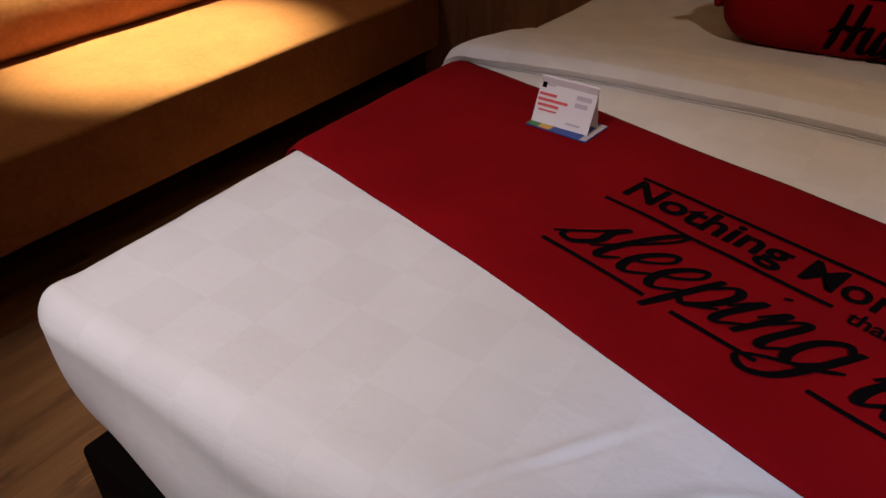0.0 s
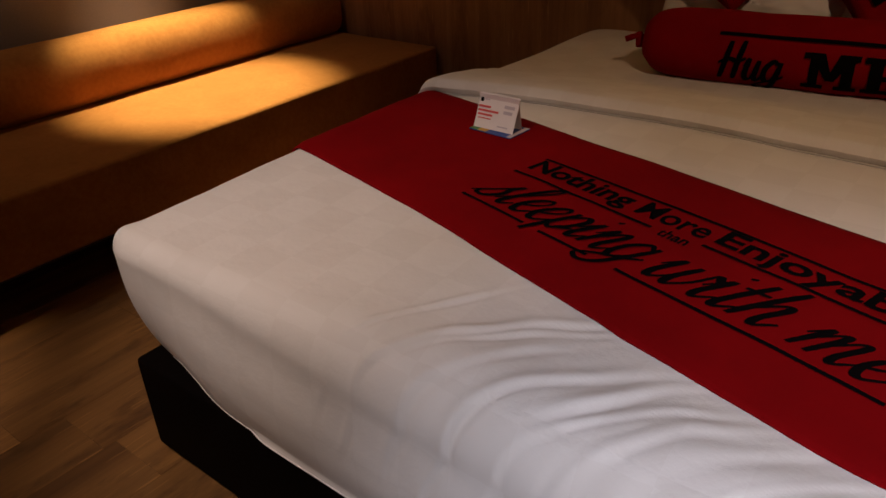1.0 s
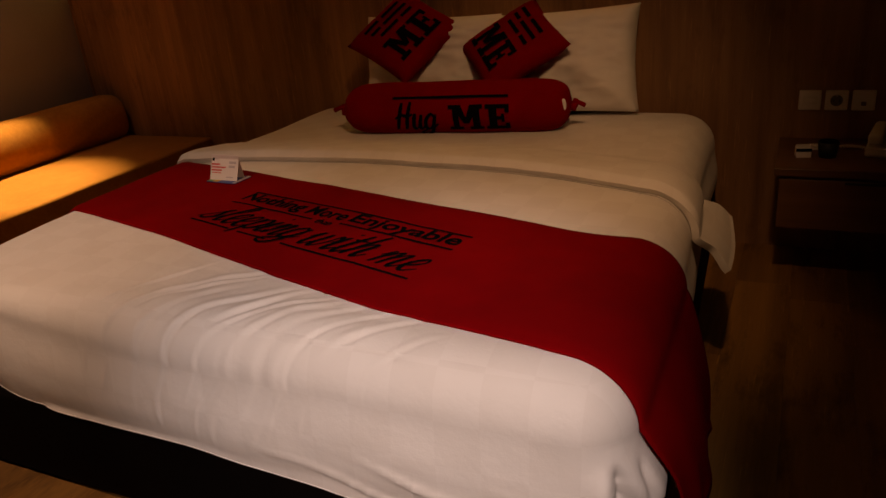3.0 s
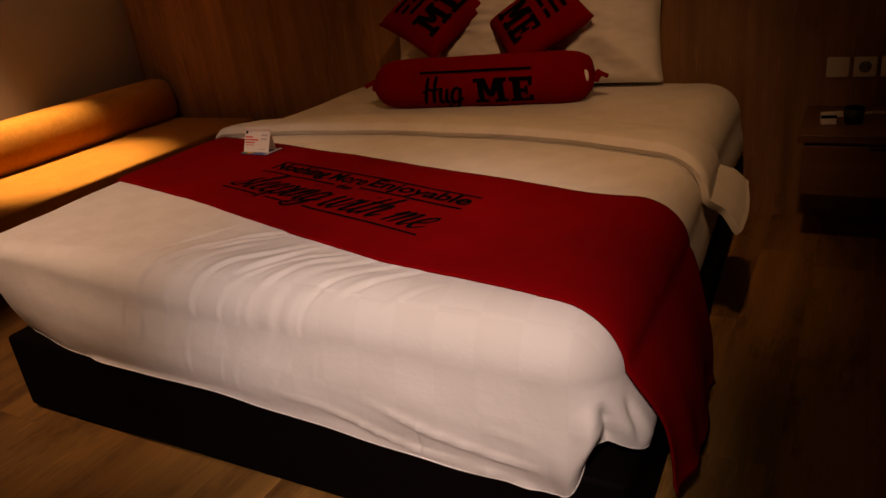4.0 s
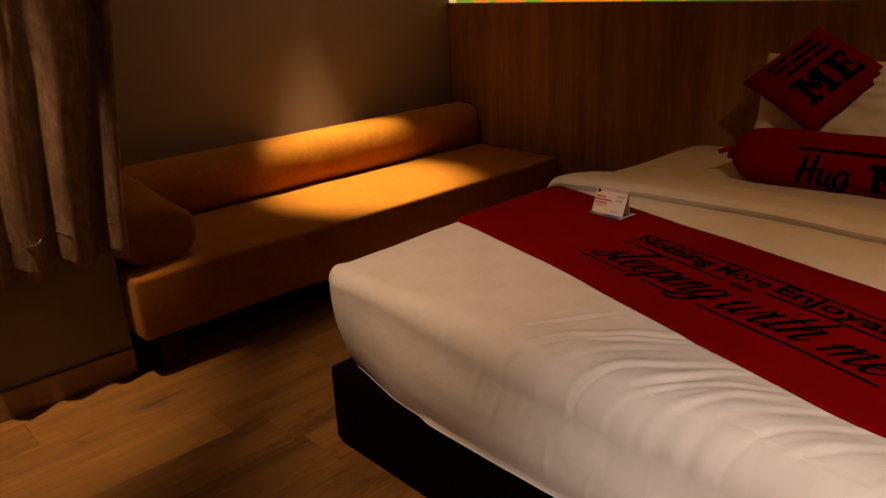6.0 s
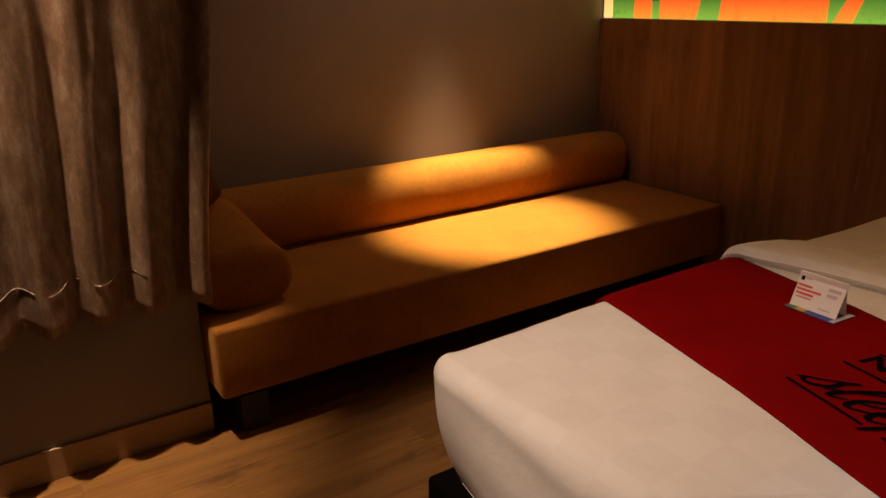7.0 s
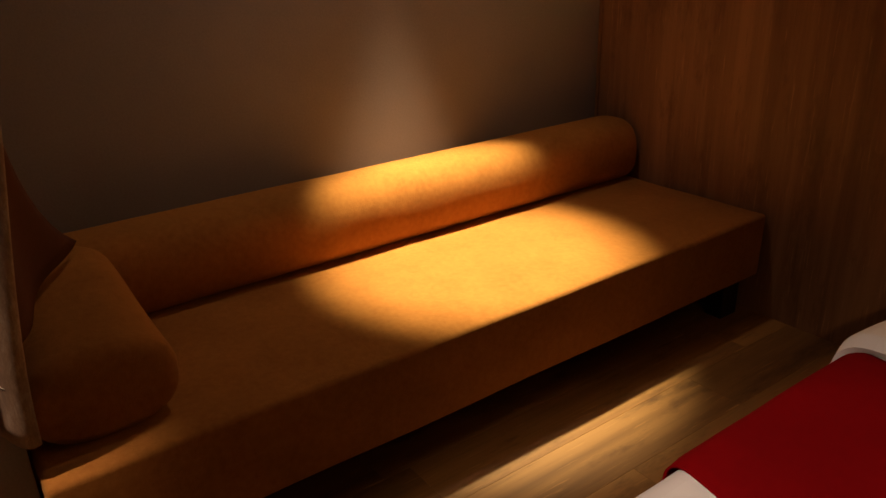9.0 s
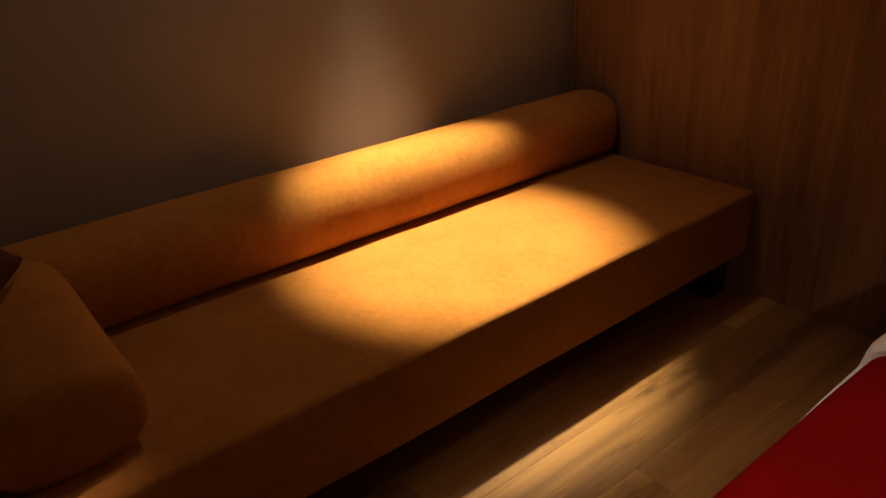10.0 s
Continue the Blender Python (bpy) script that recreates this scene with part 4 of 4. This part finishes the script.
def curtain_x(y, z):
    """Broad soft folds, deeper towards the hem, with a lesser pleat on some of their flanks."""
    p = fold_phase(y, z)
    amp = (0.024 + 0.012 * smooth_step(1.4, 0.45, z)) * (0.85 + 0.5 * noise.noise(Vector((y * 4, z * 0.5, 4))))
    return 0.752 + amp * (math.sin(p) + 0.22 * math.sin(2 * p + 0.8)) + 0.007 * noise.noise(Vector((y * 18, z * 1.5, 1))) + 0.003 * noise.noise(Vector((y * 45, z * 5.0, 7)))


def hem_z(y):
    return 0.466 - 0.011 * math.sin(fold_phase(y, 0.46)) + 0.006 * noise.noise(Vector((y * 9, 3, 0)))


def build_curtain():
    t = thing("curtain", "brown satin curtain in soft folds, hem above the baseboard", "curtain")
    y0, y1, ztop = -4.4, -2.172, 2.5

    def place(i, j):
        y = y0 + (y1 - y0) * i / 520
        f = j / 60
        z = hem_z(y) + (ztop - hem_z(y)) * f
        drift = 0.09 * (smooth_step(0.46, 1.35, z) - 1.0) * smooth_step(-2.9, -2.2, y)
        return curtain_x(y, z), y + drift, z

    cloth_ob = thick(part("cloth", grid(521, 61, place), CURTAIN, t), 0.003, 0.0)

    def seam(y):
        z = hem_z(y) + 0.118 + 0.006 * noise.noise(Vector((y * 20, 0, 0)))
        return curtain_x(y, z) + 0.0035, y + 0.09 * (smooth_step(0.46, 1.35, z) - 1.0) * smooth_step(-2.9, -2.2, y), z

    pts = [seam(y0 + (y1 - y0) * k / 300) for k in range(301)]
    for a, b in ((10, 120), (150, 190), (204, 232), (236, 250), (254, 276), (282, 296)):
        part("hem_stitch", tube(pts[a:b], 0.0012, 5), STITCH, cloth_ob, "pale hem stitching")

    # the end of the curtain swings back into the niche and lies over the armrest
    def flap(i, j):
        u, f = i / 16, j / 40
        z = 0.628 + 0.03 * u * u + (ztop - 0.628) * f
        spread = (1 - f) ** 8.0
        x = 0.715 - u * (0.02 + 0.40 * spread) + 0.008 * math.sin(8 * u)
        y = -2.270 + 0.045 * smooth_step(0.5, 1.2, z) + u * 0.185 * spread + 0.014 * math.sin(7 * u + 1) * spread
        return x, y, z

    thick(part("return_end", grid(17, 41, flap), LINING, t, "dark red-brown lining side of the curtain"), 0.003, 0.0)


build_curtain()


# ---- nightstand and wall plates ----
def build_nightstand():
    t = thing("nightstand", "dark wood wall-hung nightstand with one drawer", "nightstand")
    part("top", box(3.585, 4.13, -0.400, -0.002, 0.418, 0.445, 0.003), CABINET, t, smooth=False)
    part("body", box(3.605, 4.11, -0.375, -0.002, 0.236, 0.418), CABINET, t, smooth=False)
    drawer = part("drawer_front", box(3.603, 4.112, -0.392, -0.377, 0.232, 0.405, 0.002), CABINET, t, smooth=False)
    part("pull", box(3.80, 3.92, -0.396, -0.392, 0.395, 0.403), BLACK, drawer, "dark finger pull", smooth=False)


build_nightstand()


def build_plate(x, look_kind):
    t = thing("wall_plate", {"switch": "cream plastic light switch on the wood wall", "socket": "cream plastic round power socket on the wood wall", "jack": "cream plastic data outlet on the wood wall"}[look_kind],
              {"switch": "switch", "socket": "socket", "jack": "outlet"}[look_kind], (x, -0.001, 0.588), 0, "wall plates by the bed")
    part("plate", box(-0.0375, 0.0375, -0.011, 0.0, -0.037, 0.037, 0.0055, 3), PLASTIC, t)
    if look_kind == "switch":
        part("rocker", box(-0.024, 0.024, -0.016, -0.010, -0.012, 0.014, 0.003), PLASTIC, t)
    elif look_kind == "socket":
        bm = bmesh.new()
        bmesh.ops.create_cone(bm, cap_ends=True, segments=28, radius1=0.021, radius2=0.019, depth=0.004, matrix=Matrix.Translation((0, -0.012, 0)) @ pose(0, 0, 0, 90))
        well = part("well", bm, PLASTIC_DARK, t, "grey recessed round well")
        for dx in (-0.0095, 0.0095):
            bm = bmesh.new()
            bmesh.ops.create_cone(bm, cap_ends=True, segments=12, radius1=0.003, radius2=0.003, depth=0.002, matrix=Matrix.Translation((dx, -0.0145, 0)) @ pose(0, 0, 0, 90))
            part("pin_hole", bm, BLACK, well)
        part("earth_clip", box(-0.003, 0.003, -0.016, -0.012, 0.014, 0.020), STEEL, well)
    else:
        part("port", box(-0.008, 0.008, -0.0135, -0.010, -0.018, -0.004), PLASTIC_DARK, t, smooth=False)


build_plate(3.676, "switch")
build_plate(3.763, "socket")
build_plate(3.850, "jack")

NS = 0.4455


def build_small_things():
    t = thing("matchbox", "small white card box on the nightstand", "box", (3.668, -0.25, NS), 8)
    part("sleeve", box(-0.024, 0.024, -0.02, 0.02, 0, 0.036, 0.002), PAPER, t, smooth=False)
    # black band drawn in place of the dark notch near the box's top
    part("print_band", box(-0.0245, 0.0245, -0.0205, -0.019, 0.022, 0.033), INK, t, smooth=False)
    t = thing("cup", "small round black cup on the nightstand", "cup", (3.745, -0.24, NS))
    bm = bmesh.new()
    bmesh.ops.create_cone(bm, cap_ends=True, segments=28, radius1=0.028, radius2=0.034, depth=0.052, matrix=Matrix.Translation((0, 0, 0.026)))
    part("body", bm, BLACK, t)
    bm = bmesh.new()
    bmesh.ops.create_cone(bm, cap_ends=True, segments=28, radius1=0.030, radius2=0.030, depth=0.004, matrix=Matrix.Translation((0, 0, 0.0525)))
    part("lid", bm, BASE_CLOTH, t)
    t = thing("note_card", "cream paper note lying on the nightstand", "paper", (3.70, -0.13, NS), 12)
    part("sheet", box(-0.05, 0.05, -0.035, 0.035, 0, 0.003), PAPER, t, smooth=False)
    t = thing("telephone", "cream desk telephone with a coiled cord on the nightstand", "telephone", (3.95, -0.16, NS), -10)
    bm = box(-0.08, 0.08, -0.09, 0.09, 0, 0.055, 0.008, 3)
    for v in bm.verts:
        v.co.z *= 0.6 + 0.4 * (v.co.y + 0.09) / 0.18
    body = part("body", bm, PLASTIC, t)
    part("handset", box(-0.075, -0.03, -0.10, 0.10, 0.045, 0.082, 0.012, 3), PLASTIC, t)
    part("keypad", box(-0.015, 0.065, -0.06, 0.03, 0.044, 0.047), PLASTIC_DARK, body, smooth=False)
    pts = [(-0.08 - 0.18 * k / 80, -0.02 + 0.02 * math.sin(k * 0.08) + 0.005 * math.cos(k * 1.5), 0.010 + 0.005 * math.sin(k * 1.5)) for k in range(81)]
    part("cord", tube(pts, 0.0025, 6), PLASTIC, t)


build_small_things()

# ---- floor planks ----
FLOOR = bpy.data.objects["floor"]


def plank_mesh(width, length):
    bm = box(-width / 2, width / 2, -length / 2, length / 2, -0.006, 0.0)
    bmesh.ops.bevel(bm, geom=[e for e in bm.edges if all(v.co.z > -0.001 for v in e.verts)], offset=0.0005, segments=1, affect="EDGES")
    me = bpy.data.meshes.new("plank")
    bm.to_mesh(me)
    bm.free()
    me.materials.append(PLANK)
    return me


def lay_planks():
    w, l = 0.182, 1.22
    whole = plank_mesh(w - 0.0004, l - 0.0004)
    rng = random.Random(4)
    for c in range(26):
        x = 0.03 + w * (c + 0.5)
        first = 0.25 + 0.9 * rng.random()
        spans = [(0.06 - first / 2, plank_mesh(w - 0.0004, first - 0.0004))]
        top = 0.06 - first
        while top > ROOM_Y:
            spans.append((top - l / 2, whole))
            top -= l
        for y, me in spans:
            ob = new("plank", me)
            ob.parent = FLOOR
            ob.location = (x, y, 0.0)


lay_planks()
